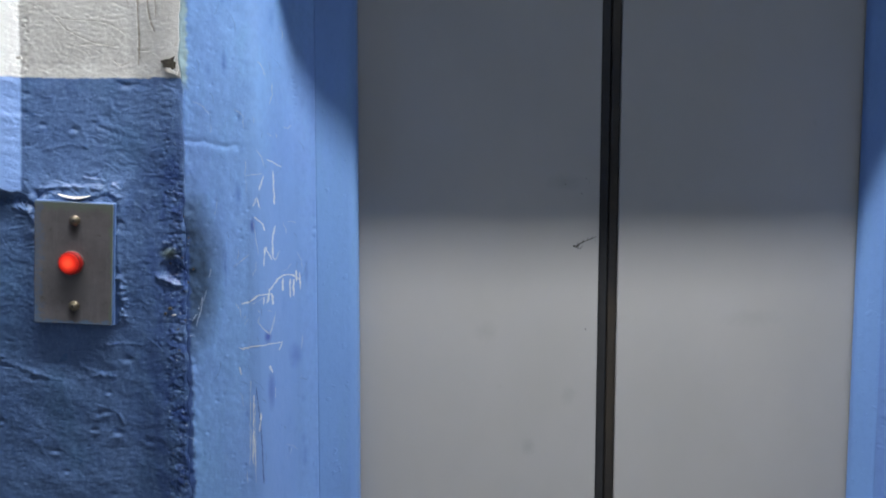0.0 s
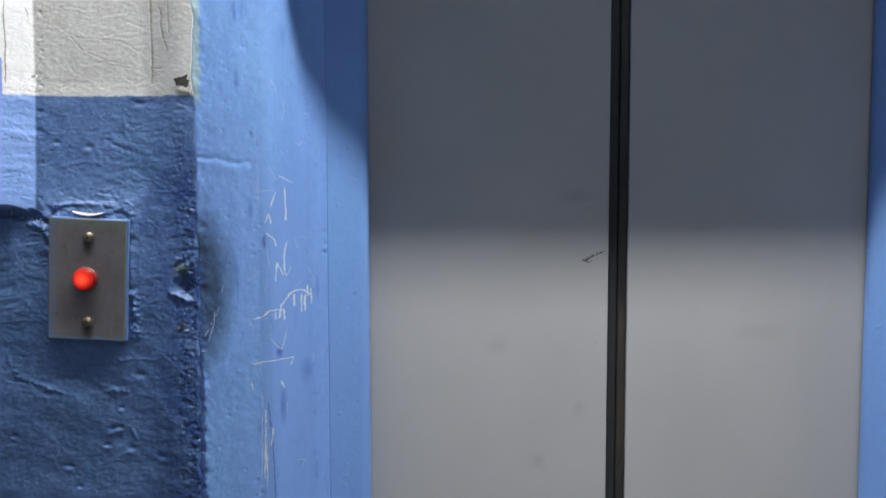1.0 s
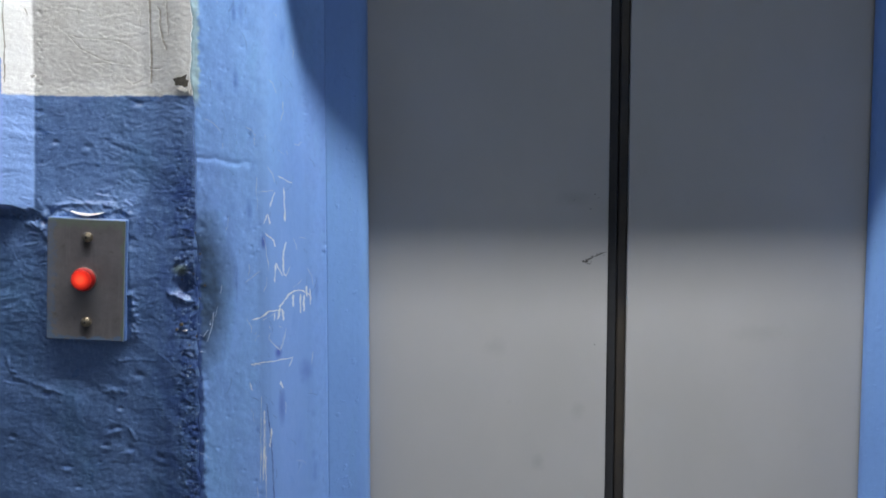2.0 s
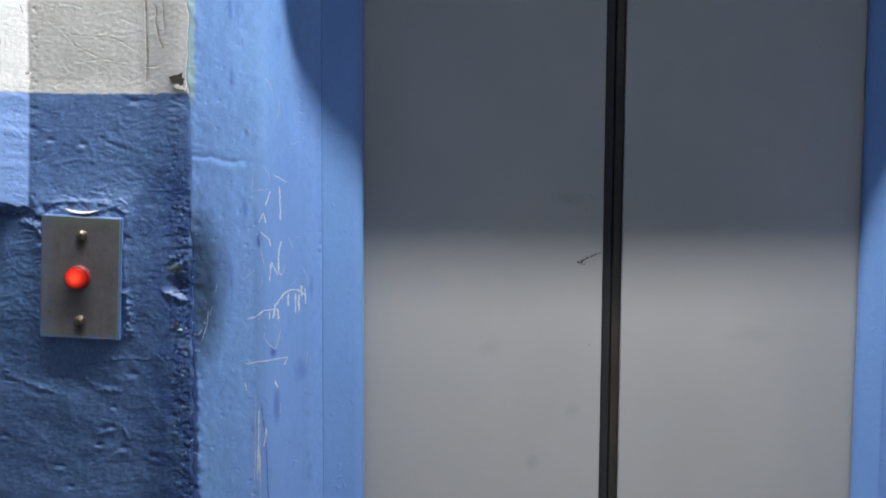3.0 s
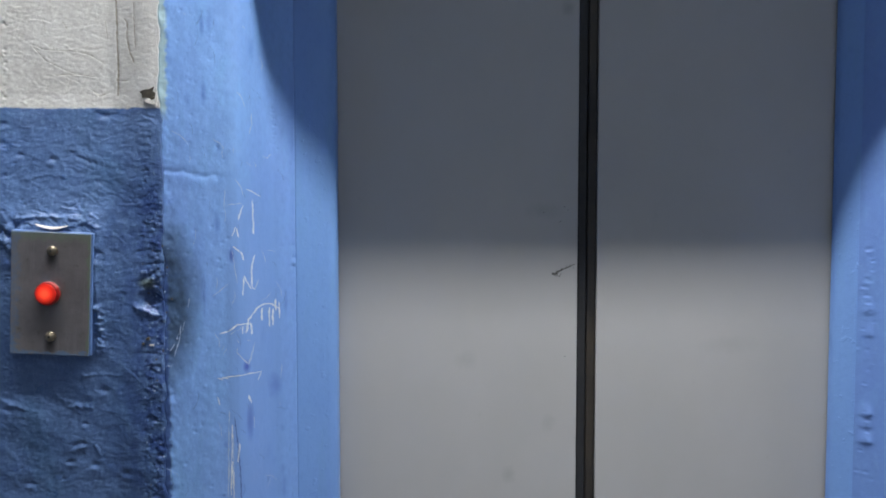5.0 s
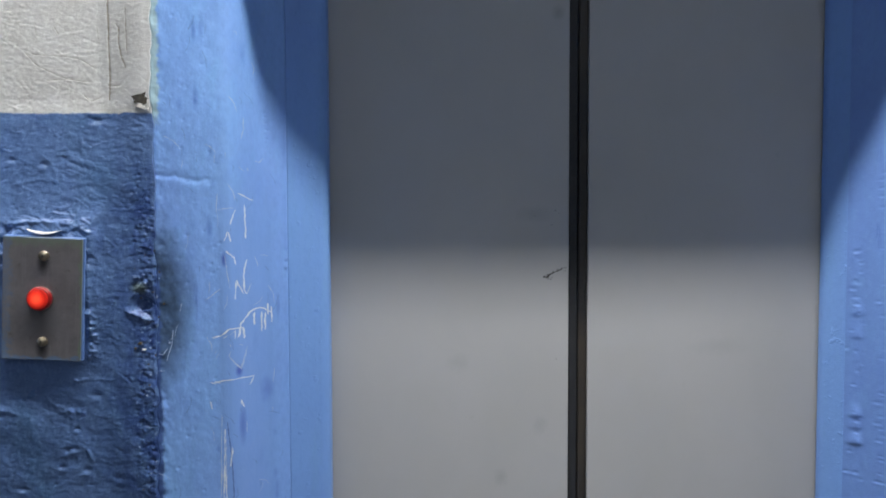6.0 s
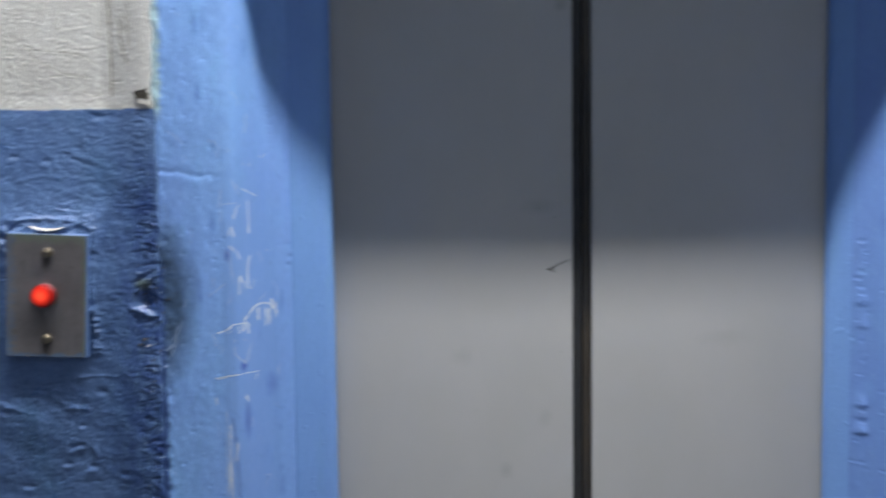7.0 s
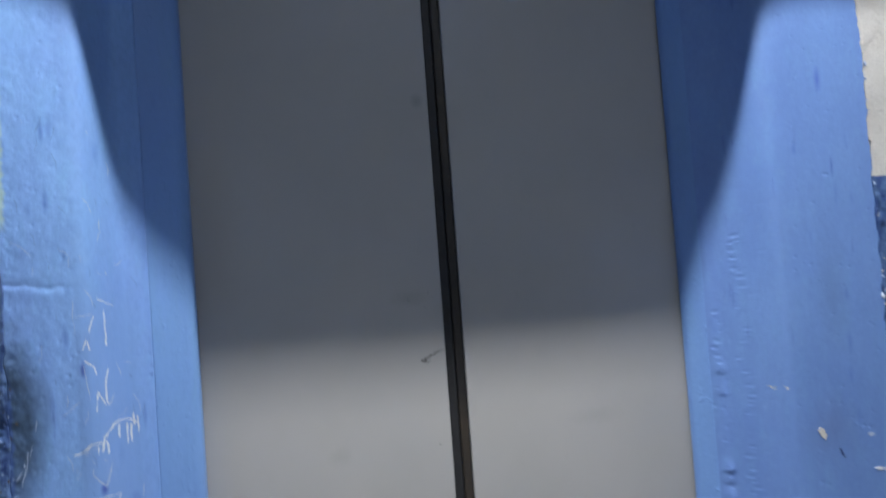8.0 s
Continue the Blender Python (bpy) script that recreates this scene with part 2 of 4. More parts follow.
M_WALL_L = wall_paint("old_wall_paint", tints_and_flank_light)
M_WALL_R = wall_paint("old_wall_paint_far", tints_right)
M_BAND_L = band_paint("light_blue_render_paint", band_tints_left, LIGHT_BLUE, LIGHT_BLUE_2, (0.22, 0.455, 0.78))
M_BAND_R = band_paint("violet_blue_render_paint", band_stains_right, (0.185, 0.33, 0.69), (0.16, 0.285, 0.64), (0.19, 0.365, 0.68))
M_JAMB = jamb_paint()
M_DOOR = door_paint()
M_RUBBER = plain("black_rubber", (0.018, 0.019, 0.022), (0.026, 0.026, 0.028), 0.55, 0, 40, 0.1)
# brownish rubber for the right-hand edge strip
M_RUBBER_BROWN = plain("brown_rubber", (0.020, 0.019, 0.020), (0.050, 0.040, 0.030), 0.5, 0, 9, 0.1)
M_STEEL = plain("dull_steel", (0.20, 0.19, 0.18), (0.14, 0.13, 0.12), 0.42, 0.75, 45, 0.15)
M_SCREW = plain("tarnished_screw", (0.34, 0.28, 0.2), (0.2, 0.17, 0.13), 0.35, 0.9, 200, 0.2)
M_SLOT = plain("dark_slot", (0.02, 0.02, 0.02), (0.03, 0.03, 0.03), 0.7, 0, 100, 0)
M_BOX = plain("blue_overpainted_box", (0.13, 0.23, 0.48), (0.09, 0.17, 0.38), 0.45, 0, 70, 0.5)
M_CHALK = plain("scratched_pale_undercoat", (0.80, 0.83, 0.86), (0.62, 0.68, 0.76), 0.8, 0, 150, 0)
M_CHALK_FAINT = plain("faint_scratch", (0.52, 0.60, 0.74), (0.36, 0.47, 0.70), 0.8, 0, 150, 0)
M_PLASTER = plain("bare_plaster", (0.74, 0.71, 0.66), (0.58, 0.54, 0.48), 0.9, 0, 90, 0.4)
M_RUST = plain("rusty_brown_plaster", (0.12, 0.10, 0.07), (0.07, 0.06, 0.045), 0.9, 0, 300, 0.4)
M_FADED = plain("faded_blue_flake", (0.22, 0.32, 0.52), (0.13, 0.21, 0.42), 0.6, 0, 200, 0.3)
M_CRACK = plain("dirty_crack", (0.27, 0.24, 0.19), (0.40, 0.37, 0.32), 0.9, 0, 250, 0)
M_HOLE_SHADE = plain("painted_hollow_dark", (0.065, 0.055, 0.040), (0.03, 0.026, 0.02), 0.9, 0, 160, 0.4)
M_SCUFF = plain("dark_scuff", (0.06, 0.055, 0.05), (0.12, 0.11, 0.10), 0.7, 0, 200, 0)
M_RED = lit_lens()
M_RED_SIDE = plain("red_plastic", (0.34, 0.008, 0.005), (0.24, 0.006, 0.004), 0.35, 0, 80, 0)
M_ROOM = plain("corridor_paint", (0.13, 0.155, 0.195), (0.11, 0.13, 0.165), 0.7, 0, 8, 0.1)
M_FLOOR = plain("plain_floor", (0.13, 0.14, 0.15), (0.10, 0.105, 0.11), 0.6, 0, 12, 0.1)
M_TUBE = glow("lit_tube", (1.0, 0.98, 0.95), 3.0)


# ---- mesh helpers ----
def part(name, bm, material, parent=None, label=""):
    me = bpy.data.meshes.new(name)
    bm.to_mesh(me)
    bm.free()
    return finish(name, me, material, parent, label)


def finish(name, me, material, parent=None, label="", smooth=False):
    me.materials.append(material)
    if smooth:
        me.polygons.foreach_set("use_smooth", [True] * len(me.polygons))
    ob = new(name, me)
    if parent:
        ob.parent = parent
    return tagged(ob, label)


def box_bm(x0, x1, y0, y1, z0, z1, bevel=0.0, segs=2):
    bm = bmesh.new()
    bmesh.ops.create_cube(bm, size=1, matrix=Matrix.Translation(((x0 + x1) / 2, (y0 + y1) / 2, (z0 + z1) / 2)) @ Matrix.Diagonal((x1 - x0, y1 - y0, z1 - z0, 1)))
    if bevel:
        bmesh.ops.bevel(bm, geom=bm.edges[:], offset=bevel, segments=segs, affect="EDGES", profile=0.5)
    return bm


def value_noise(x, z, seed):
    """Smooth random field, about -1 to 1, one bump per unit."""
    xi, zi = np.floor(x).astype(np.int64), np.floor(z).astype(np.int64)
    fx, fz = x - xi, z - zi
    fx, fz = fx * fx * (3 - 2 * fx), fz * fz * (3 - 2 * fz)

    def h(a, b):
        v = np.sin(a * 127.1 + b * 311.7 + seed * 74.7) * 43758.5453
        return (v - np.floor(v)) * 2 - 1
    return (h(xi, zi) * (1 - fx) + h(xi + 1, zi) * fx) * (1 - fz) + (h(xi, zi + 1) * (1 - fx) + h(xi + 1, zi + 1) * fx) * fz


def fbm(x, z, scale, seed, octaves=4, sx=1.0, sz=1.0):
    out, amp = 0, 1.0
    for k in range(octaves):
        f = 2.0 ** k / scale
        out = out + amp * value_noise(x * f * sx + 31.7 * k, z * f * sz + 17.3 * k, seed + k)
        amp *= 0.5
    return out


def lines(a, f0, f1, b, step, coarse=0.08):
    """Grid lines from a to b, close together between f0 and f1."""
    def run(p, q, s):
        return np.linspace(p, q, max(2, int(round((q - p) / s)) + 1))
    parts = [run(f0, f1, step)]
    if f0 - a > 1e-6:
        parts.insert(0, run(a, f0, coarse)[:-1])
    if b - f1 > 1e-6:
        parts.append(run(f1, b, coarse)[1:])
    return np.concatenate(parts)


def sheet(name, xs, zs, depth, back, material, label):
    """A solid wall whose front is the surface y = depth(x, z) and whose back lies at y = back."""
    X, Z = np.meshgrid(xs, zs)
    Y = depth(X, Z)
    seen = (Z > 0.75) & (Z < 1.85)
    for corner, k in ((CORNER_L, 301), (CORNER_R, 401)):
        X = X + seen * 0.0028 * fbm(Z * 0, Z, 0.022, k, 3) * np.exp(-np.abs(X - corner) / 0.012)
    nz, nx = X.shape
    front = np.stack([X, Y, Z], -1).reshape(-1, 3)
    i = np.arange(nz * nx).reshape(nz, nx)
    quads = np.stack([i[:-1, :-1], i[:-1, 1:], i[1:, 1:], i[1:, :-1]], -1).reshape(-1, 4)
    ring = np.concatenate([i[0, :-1], i[:-1, -1], i[-1, :0:-1], i[:0:-1, 0]])
    rear = front[ring].copy()
    rear[:, 1] = back
    j = np.arange(len(ring)) + nz * nx
    side = np.stack([ring, j, np.roll(j, -1), np.roll(ring, -1)], -1)
    me = bpy.data.meshes.new(name)
    me.from_pydata(np.concatenate([front, rear]).tolist(), [], quads.tolist() + side.tolist() + [j[::-1].tolist()])
    me.polygons.foreach_set("use_smooth", [True] * len(quads) + [False] * (len(side) + 1))
    me.update()
    return tagged(finish(name, me, material), label, "wall", "", "structure")


def pits(X, Z, seed, count, x0, x1, z0, z1, size, deep):
    """Random small hollows and blisters."""
    rng = np.random.RandomState(seed)
    out = np.zeros_like(X)
    for _ in range(count):
        cx, cz, s = rng.uniform(x0, x1), rng.uniform(z0, z1), size * rng.uniform(0.5, 1.3)
        d = deep * rng.uniform(0.4, 1.2) * rng.choice([1, 1, -0.7])
        near = (np.abs(X - cx) < 4 * s) & (np.abs(Z - cz) < 4 * s)
        out[near] += d * np.exp(-((X[near] - cx) / s) ** 2 - ((Z[near] - cz) / (s * 0.8)) ** 2)
    return out


def groove(X, Z, points, half, deep):
    """A furrow (deep > 0) or ridge (deep < 0) along a line of (x, z) points."""
    out = np.zeros_like(X)
    for (x0, z0), (x1, z1) in zip(points, points[1:]):
        near = (X > min(x0, x1) - 4 * half) & (X < max(x0, x1) + 4 * half) & (Z > min(z0, z1) - 4 * half) & (Z < max(z0, z1) + 4 * half)
        px, pz = X[near], Z[near]
        l2 = (x1 - x0) ** 2 + (z1 - z0) ** 2
        t = np.clip(((px - x0) * (x1 - x0) + (pz - z0) * (z1 - z0)) / l2, 0, 1)
        d = np.hypot(px - x0 - t * (x1 - x0), pz - z0 - t * (z1 - z0)) + 0.3 * half * value_noise(px * 300, pz * 300, 9)
        out[near] = np.maximum(out[near], np.exp(-(d / half) ** 2))
    return deep * out * (0.55 + 0.45 * value_noise(X * 220, Z * 220, 19))


def scrapes(X, Z, seed, count, x0, x1, z0, z1, deep):
    """Short curved trowel marks, each a furrow with a ridge below it."""
    rng = np.random.RandomState(seed)
    out = np.zeros_like(X)
    for _ in range(count):
        x, z, a, n = rng.uniform(x0, x1), rng.uniform(z0, z1), rng.normal(-0.25, 0.5), rng.randint(2, 6)
        bend, line = rng.normal(0, 0.25), [(x, z)]
        for _ in range(n):
            x, z, a = x + 0.006 * np.cos(a), z + 0.006 * np.sin(a), a + bend
            line.append((x, z))
        d = deep * rng.uniform(0.4, 1.3)
        half = rng.uniform(0.0008, 0.0016)
        out += groove(X, Z, line, half, d) + groove(X, Z, [(p, q - half * 2) for p, q in line], half, -d)
    return out


def ramp(v, a, b):
    t = np.clip((v - a) / (b - a), 0, 1)
    return t * t * (3 - 2 * t)


# ---- plan of the door recess (x along the wall, y into it) ----
TOP = 3.2
CORNER_L, BEND_L, EDGE_L = -0.630, -0.4515, -0.387
CORNER_R, BEND_R, EDGE_R = 0.748, 0.487, 0.463
Y_DOOR = 0.181
# flat margin, steep plaster splay, shallow shoulder up to the steel jamb
FOLD_L = ((CORNER_L, 0.0), (-0.600, 0.0002), (-0.570, 0.0015), (-0.545, 0.0045), (-0.530, 0.0068), (-0.519, 0.0125), (-0.510, 0.032), (-0.503, 0.053), (-0.487, 0.087), (BEND_L, 0.110), (-0.40, 0.128))
FOLD_R = ((0.462, 0.170), (BEND_R, 0.132), (0.503, 0.120), (0.515, 0.109), (0.536, 0.078), (0.5435, 0.061), (0.5515, 0.032), (0.560, 0.0155), (0.571, 0.0080), (0.590, 0.0040), (0.615, 0.0015), (0.650, 0.0), (CORNER_R, 0.0))
HEAD_Z = 2.03


def bumps(X, Z, spots, size, deep):
    """Single hollows (deep > 0), each with a slightly proud lower lip."""
    out = np.zeros_like(X)
    for k, (cx, cz) in enumerate(spots):
        w = size * (0.7 + 0.6 * ((k * 37) % 10) / 10)
        ux, uz = (X - cx + 0.0012 * value_noise(Z * 260, X * 260, k)) / (w * 1.25), (Z - cz) / (w * 0.8)
        out += deep * (np.exp(-ux ** 2 - uz ** 2) - 0.45 * np.exp(-(ux * 0.8) ** 2 - ((uz + 1.9) * 0.8) ** 2))
    return out


DENTS = ((-0.7492, 0.9885), (-0.7642, 0.9571), (-0.7534, 0.9596), (-0.7716, 0.9316), (-0.7360, 0.9269), (-0.8574, 1.0116), (-0.9075, 0.9476), (-0.7188, 1.0391),
         (-0.6906, 0.9135), (-0.8298, 0.8997), (-0.8151, 0.8677), (-0.7136, 1.4386), (-0.7882, 1.3753), (-0.8323, 1.3818), (-0.8599, 1.3981), (-0.8573, 1.4263))
MAIN_CRACK = ((-0.6930, 1.62), (-0.6930, 1.5869), (-0.6926, 1.5391), (-0.6920, 1.5070), (-0.6932, 1.4668))
SIDE_CRACK = ((-0.6815, 1.5774), (-0.6765, 1.5710), (-0.6770, 1.5471), (-0.6726, 1.5271), (-0.6665, 1.5135))
FINE_CRACKS = (((-0.8135, 1.5386), (-0.7966, 1.5187), (-0.7690, 1.5044), (-0.7531, 1.4989), (-0.7251, 1.4949)), ((-0.8095, 1.5386), (-0.7985, 1.5331), (-0.7522, 1.5309), (-0.7323, 1.5261), (-0.7125, 1.5134)),
               ((-0.7813, 1.4964), (-0.7531, 1.4981), (-0.7411, 1.4989)), ((-0.6955, 1.4894), (-0.6770, 1.4878)), ((-0.7336, 1.4788), (-0.7203, 1.4668), (-0.7056, 1.4725)),
               ((-0.7708, 1.5746), (-0.7633, 1.5611)), ((-0.7986, 1.5784), (-0.7937, 1.5586)), ((-0.7095, 1.5749), (-0.7070, 1.5486)))


def left_wall(X, Z):
    near = (Z > 0.7) & (Z < 1.9)
    white = ramp(Z, WHITE_LINE - 0.002, WHITE_LINE + 0.002)
    low = ramp(-Z, -1.16, -1.04)
    y = 0.0011 * fbm(X, Z, 0.055, 3, 3, 0.8, 1.1) + 0.00022 * fbm(X, Z, 0.010, 11, 3)
    wx, wz = X + 0.006 * fbm(X, Z, 0.03, 81, 2), Z + 0.006 * fbm(X, Z, 0.03, 85, 2)
    lumps = 1 - np.abs(fbm(wx, wz, 0.013, 91, 3, 0.7, 1.3))
    y = y - 0.00065 * lumps * (0.35 + 0.65 * ramp(fbm(X, Z, 0.09, 95, 2), -0.3, 0.5)) * (1 - 0.55 * low)
    y = y * (1.2 - 1.0 * white)
    # fine dragged texture of trowel and brush
    y = y + 0.00014 * fbm(X + 0.3 * Z, Z, 0.006, 97, 3, 0.6, 1.3) + white * 0.00013 * fbm(X, Z, 0.008, 99, 4)
    y = y + pits(X, Z, 5, 150, -0.93, -0.64, 0.80, 1.43, 0.0020, 0.0010) + pits(X, Z, 6, 260, -0.93, -0.64, 1.10, 1.43, 0.0014, 0.0011)
    y = y + bumps(X, Z, DENTS, 0.0044, 0.0021)
    # wall bowed at button height: shape tuned to brighten above, darken below
    y = y + np.where(Z > 1.17, 0.070, 0.046) * (np.sqrt((np.minimum(Z, 1.47) - 1.17) ** 2 + 0.0025) - 0.05) * ramp(-X, 0.64, 0.71)
    # rough strip of old paint beside the band
    y = y - ramp(X, -0.665, -0.64) * ramp(-Z, -1.36, -1.25) * (0.0008 + 0.0012 * np.abs(fbm(X, Z, 0.012, 21, 3, 1, 1.3)))
    # slanting flank of a plastered chase, which ends in a broken lip
    lip = 1.284 + 0.006 * fbm(X, Z * 0, 0.03, 41, 2) + 0.003 * value_noise(X * 230, Z * 0, 43)
    bulge = 0.032 * np.clip((-X - 0.862 - 0.0007 * fbm(Z, Z * 0, 0.012, 33, 3)) / 0.042, 0, 1) * ramp(Z, lip, lip + 0.004)
    y = y - bulge
    y = y + pits(X, Z, 8, 60, -0.872, -0.850, 1.29, 1.62, 0.0022, 0.0013)
    # mound of filler round the button box
    mx, mz = (X + 0.786) / 0.070, (Z - 1.192) / 0.104
    y = y - 0.0085 * ramp(Z, 1.10, 1.27) * np.exp(-np.maximum(np.abs(mx), np.abs(mz)) ** 8) * (1 + 0.35 * fbm(X, Z, 0.012, 71, 3))
    # knocked-out hollow with a proud lower lip at the corner
    y = y + 0.0080 * np.exp(-((X + 0.648) / 0.012) ** 2 - ((Z - 1.172) / 0.012) ** 2)
    y = y + groove(X, Z, ((-0.6687, 1.1605), (-0.6525, 1.1538), (-0.6338, 1.1455)), 0.0042, -0.0050) + groove(X, Z, ((-0.6618, 1.1837), (-0.6550, 1.1970), (-0.6386, 1.2069)), 0.0030, -0.0028)
    # filler squeezed out beside the plate
    y = y + groove(X, Z, ((-0.7235, 1.100), (-0.7220, 1.130), (-0.7250, 1.160)), 0.0060, -0.0065) + groove(X, Z, ((-0.7255, 1.17), (-0.7240, 1.25)), 0.0030, -0.0030)
    # cracks, gouges and ridges
    y = y + groove(X, Z, MAIN_CRACK, 0.0016, 0.0016) + groove(X, Z, SIDE_CRACK, 0.0014, 0.0013) + groove(X, Z, ((-0.6660, 1.60), (-0.6650, 1.56), (-0.6640, 1.538)), 0.0016, 0.0008)
    for line in FINE_CRACKS:
        y = y + groove(X, Z, line, 0.0010, 0.0006) + groove(X, Z, [(p, q - 0.0022) for p, q in line], 0.0012, -0.0005)
    y = y + groove(X, Z, ((-0.7284, 1.4628), (-0.7139, 1.4644), (-0.7009, 1.4668)), 0.0018, -0.0008)
    y = y + groove(X, Z, ((-0.7867, 1.0321), (-0.7665, 1.0175), (-0.7402, 1.0131)), 0.0040, -0.0022) + groove(X, Z, ((-0.7471, 1.0613), (-0.7240, 1.0629), (-0.6976, 1.0610)), 0.0022, -0.0016)
    y = y + groove(X, Z, ((-0.9112, 1.0643), (-0.8975, 1.0373), (-0.8611, 1.0218), (-0.8326, 1.0131)), 0.0035, -0.0018) + groove(X, Z, ((-0.7344, 0.9560), (-0.7273, 0.9422)), 0.0020, -0.0022)
    y = y + groove(X, Z, ((-0.7612, 1.3851), (-0.7437, 1.3761), (-0.7196, 1.3664)), 0.0028, 0.0020) + groove(X, Z, ((-0.8295, 1.3453), (-0.7969, 1.3534), (-0.7687, 1.3501)), 0.0025, -0.0012)
    y = y + scrapes(X, Z, 61, 60, -0.86, -0.66, 1.46, 1.62, 0.0004)
    y = y + scrapes(X, Z, 62, 55, -0.92, -0.65, 1.24, 1.44, 0.0005) + scrapes(X, Z, 63, 14, -0.92, -0.65, 0.80, 1.24, 0.0005)
    # broken plaster along the filler over the plate and under the swelling
    y = y + groove(X, Z, ((-0.915, 1.277), (-0.885, 1.272), (-0.862, 1.275), (-0.845, 1.266), (-0.832, 1.284)), 0.0050, 0.009)
    y = y + groove(X, Z, ((-0.872, 1.263), (-0.850, 1.257), (-0.842, 1.240)), 0.0040, -0.0035) + groove(X, Z, ((-0.835, 1.288), (-0.800, 1.294), (-0.760, 1.291), (-0.736, 1.284), (-0.722, 1.277)), 0.0030, -0.0038)
    y = y + scrapes(X, Z, 64, 30, -0.90, -0.72, 1.272, 1.31, 0.0012) + scrapes(X, Z, 67, 14, -0.90, -0.845, 1.20, 1.275, 0.0012)
    y = y + ramp(X, -0.675, -0.65) * (pits(X, Z, 65, 200, -0.668, -0.631, 0.80, 1.36, 0.0026, 0.0022) + pits(X, Z, 66, 260, -0.655, -0.631, 0.80, 1.40, 0.0014, 0.0015))
    return np.where(near, y, 0.0) * (0.25 + 0.75 * ramp(-X, 0.6300, 0.6345)) + 0.004 * np.exp(-((X + 0.632) / 0.03) ** 2 - ((Z - 1.165) / 0.07) ** 2)


def right_wall(X, Z):
    near = (Z > 0.7) & (Z < 1.9)
    y = 0.0008 * fbm(X, Z, 0.05, 103, 3, 0.8, 1.1) + 0.00015 * fbm(X, Z, 0.010, 111, 3)
    y = y - ramp(-X, -0.80, -0.765) * ramp(-Z, -1.50, -1.40) * (0.001 + 0.0022 * np.abs(fbm(X, Z, 0.014, 121, 3, 1.2, 1.0)))
    y = y + pits(X, Z, 15, 60, 0.76, 0.9, 0.8, 1.7, 0.003, 0.0012)
    return np.where(near, y, 0.0)


def folded(X, knots, soft):
    """Depth along a folded surface whose bends are eased over a few millimetres."""
    xs, ys = zip(*knots)
    return sum(np.interp(X + soft * k, xs, ys) for k in (-1, -0.6, -0.2, 0.2, 0.6, 1)) / 6


def left_band(X, Z):
    y = folded(X, FOLD_L, 0.006)
    edge = ramp(-X, 0.600, 0.629)
    y = y + 0.0006 * fbm(X, Z, 0.06, 53, 3, 1, 0.5) + 0.00014 * fbm(X, Z, 0.009, 54, 2) + edge * 0.0009 * fbm(X, Z, 0.012, 57, 3)
    y = y + pits(X, Z, 25, 190, -0.62, -0.45, 0.80, 1.7, 0.0019, 0.0009) + bumps(X, Z, ((-0.481, 1.443), (-0.4805, 1.432), (-0.482, 1.452), (-0.4805, 1.418)), 0.0018, 0.0016)
    # crease across the band
    c = Z - 1.352 + 0.10 * (X + 0.60) + 0.004 * value_noise(X * 45, Z * 0, 15) + 0.0015 * value_noise(X * 170, Z * 0, 16)
    y = y + (0.0008 * np.exp(-((c - 0.003) / 0.0035) ** 2) - 0.0005 * np.exp(-((c + 0.008) / 0.009) ** 2)) * (0.75 + 0.5 * value_noise(X * 30, Z * 0, 5)) * ramp(-X, 0.530, 0.575)
    # hollow worn into the corner
    y = y + 0.004 * np.exp(-((X + 0.632) / 0.03) ** 2 - ((Z - 1.165) / 0.07) ** 2)
    for k, (pz, d) in enumerate(((1.245, 0.0012), (1.225, 0.0026), (1.212, 0.002), (1.198, 0.001))):
        y = y + d * np.exp(-((X + 0.4555 - 0.003 * (k % 2)) / 0.0026) ** 2 - ((Z - pz) / 0.0032) ** 2)
    return y


def right_band(X, Z):
    y = folded(X, FOLD_R, 0.007)
    y = y + 0.0005 * fbm(X, Z, 0.06, 153, 3, 1, 0.5)
    y = y + pits(X, Z, 35, 150, 0.49, 0.75, 0.75, 1.75, 0.0022, 0.0011)
    # two broken lines of runs and blisters
    for cx, k, top, n in ((0.4985, 0.0008, 1.30, 20), (0.5290, 0.0010, 1.42, 34)):
        gaps = ramp(fbm(Z, Z * 0, 0.035, n, 2), -0.5, 0.5)
        y = y - k * np.exp(-((X - cx - 0.003 * value_noise(Z * 40, Z * 0, 7)) / 0.005) ** 2) * (0.3 + 0.7 * gaps) * (0.6 + 0.6 * np.abs(fbm(X, Z, 0.017, 163, 3, 1.4, 1.1))) * ramp(-Z, -top, -top + 0.12)
        rng = np.random.RandomState(n)
        y = y + bumps(X, Z, [(cx + rng.normal(0, 0.0035), z) for z in rng.uniform(0.84, top - 0.02, n)], 0.0024, 0.0016)
    for cz, d in ((0.955, 0.0055), (0.908, 0.0065), (0.935, 0.003), (1.13, 0.0028), (1.09, 0.0026)):
        y = y - d * np.exp(-((X - 0.5005) / 0.007) ** 2 - (np.where(Z > cz, (Z - cz) / 0.014, (Z - cz) / 0.004)) ** 2)
    return y


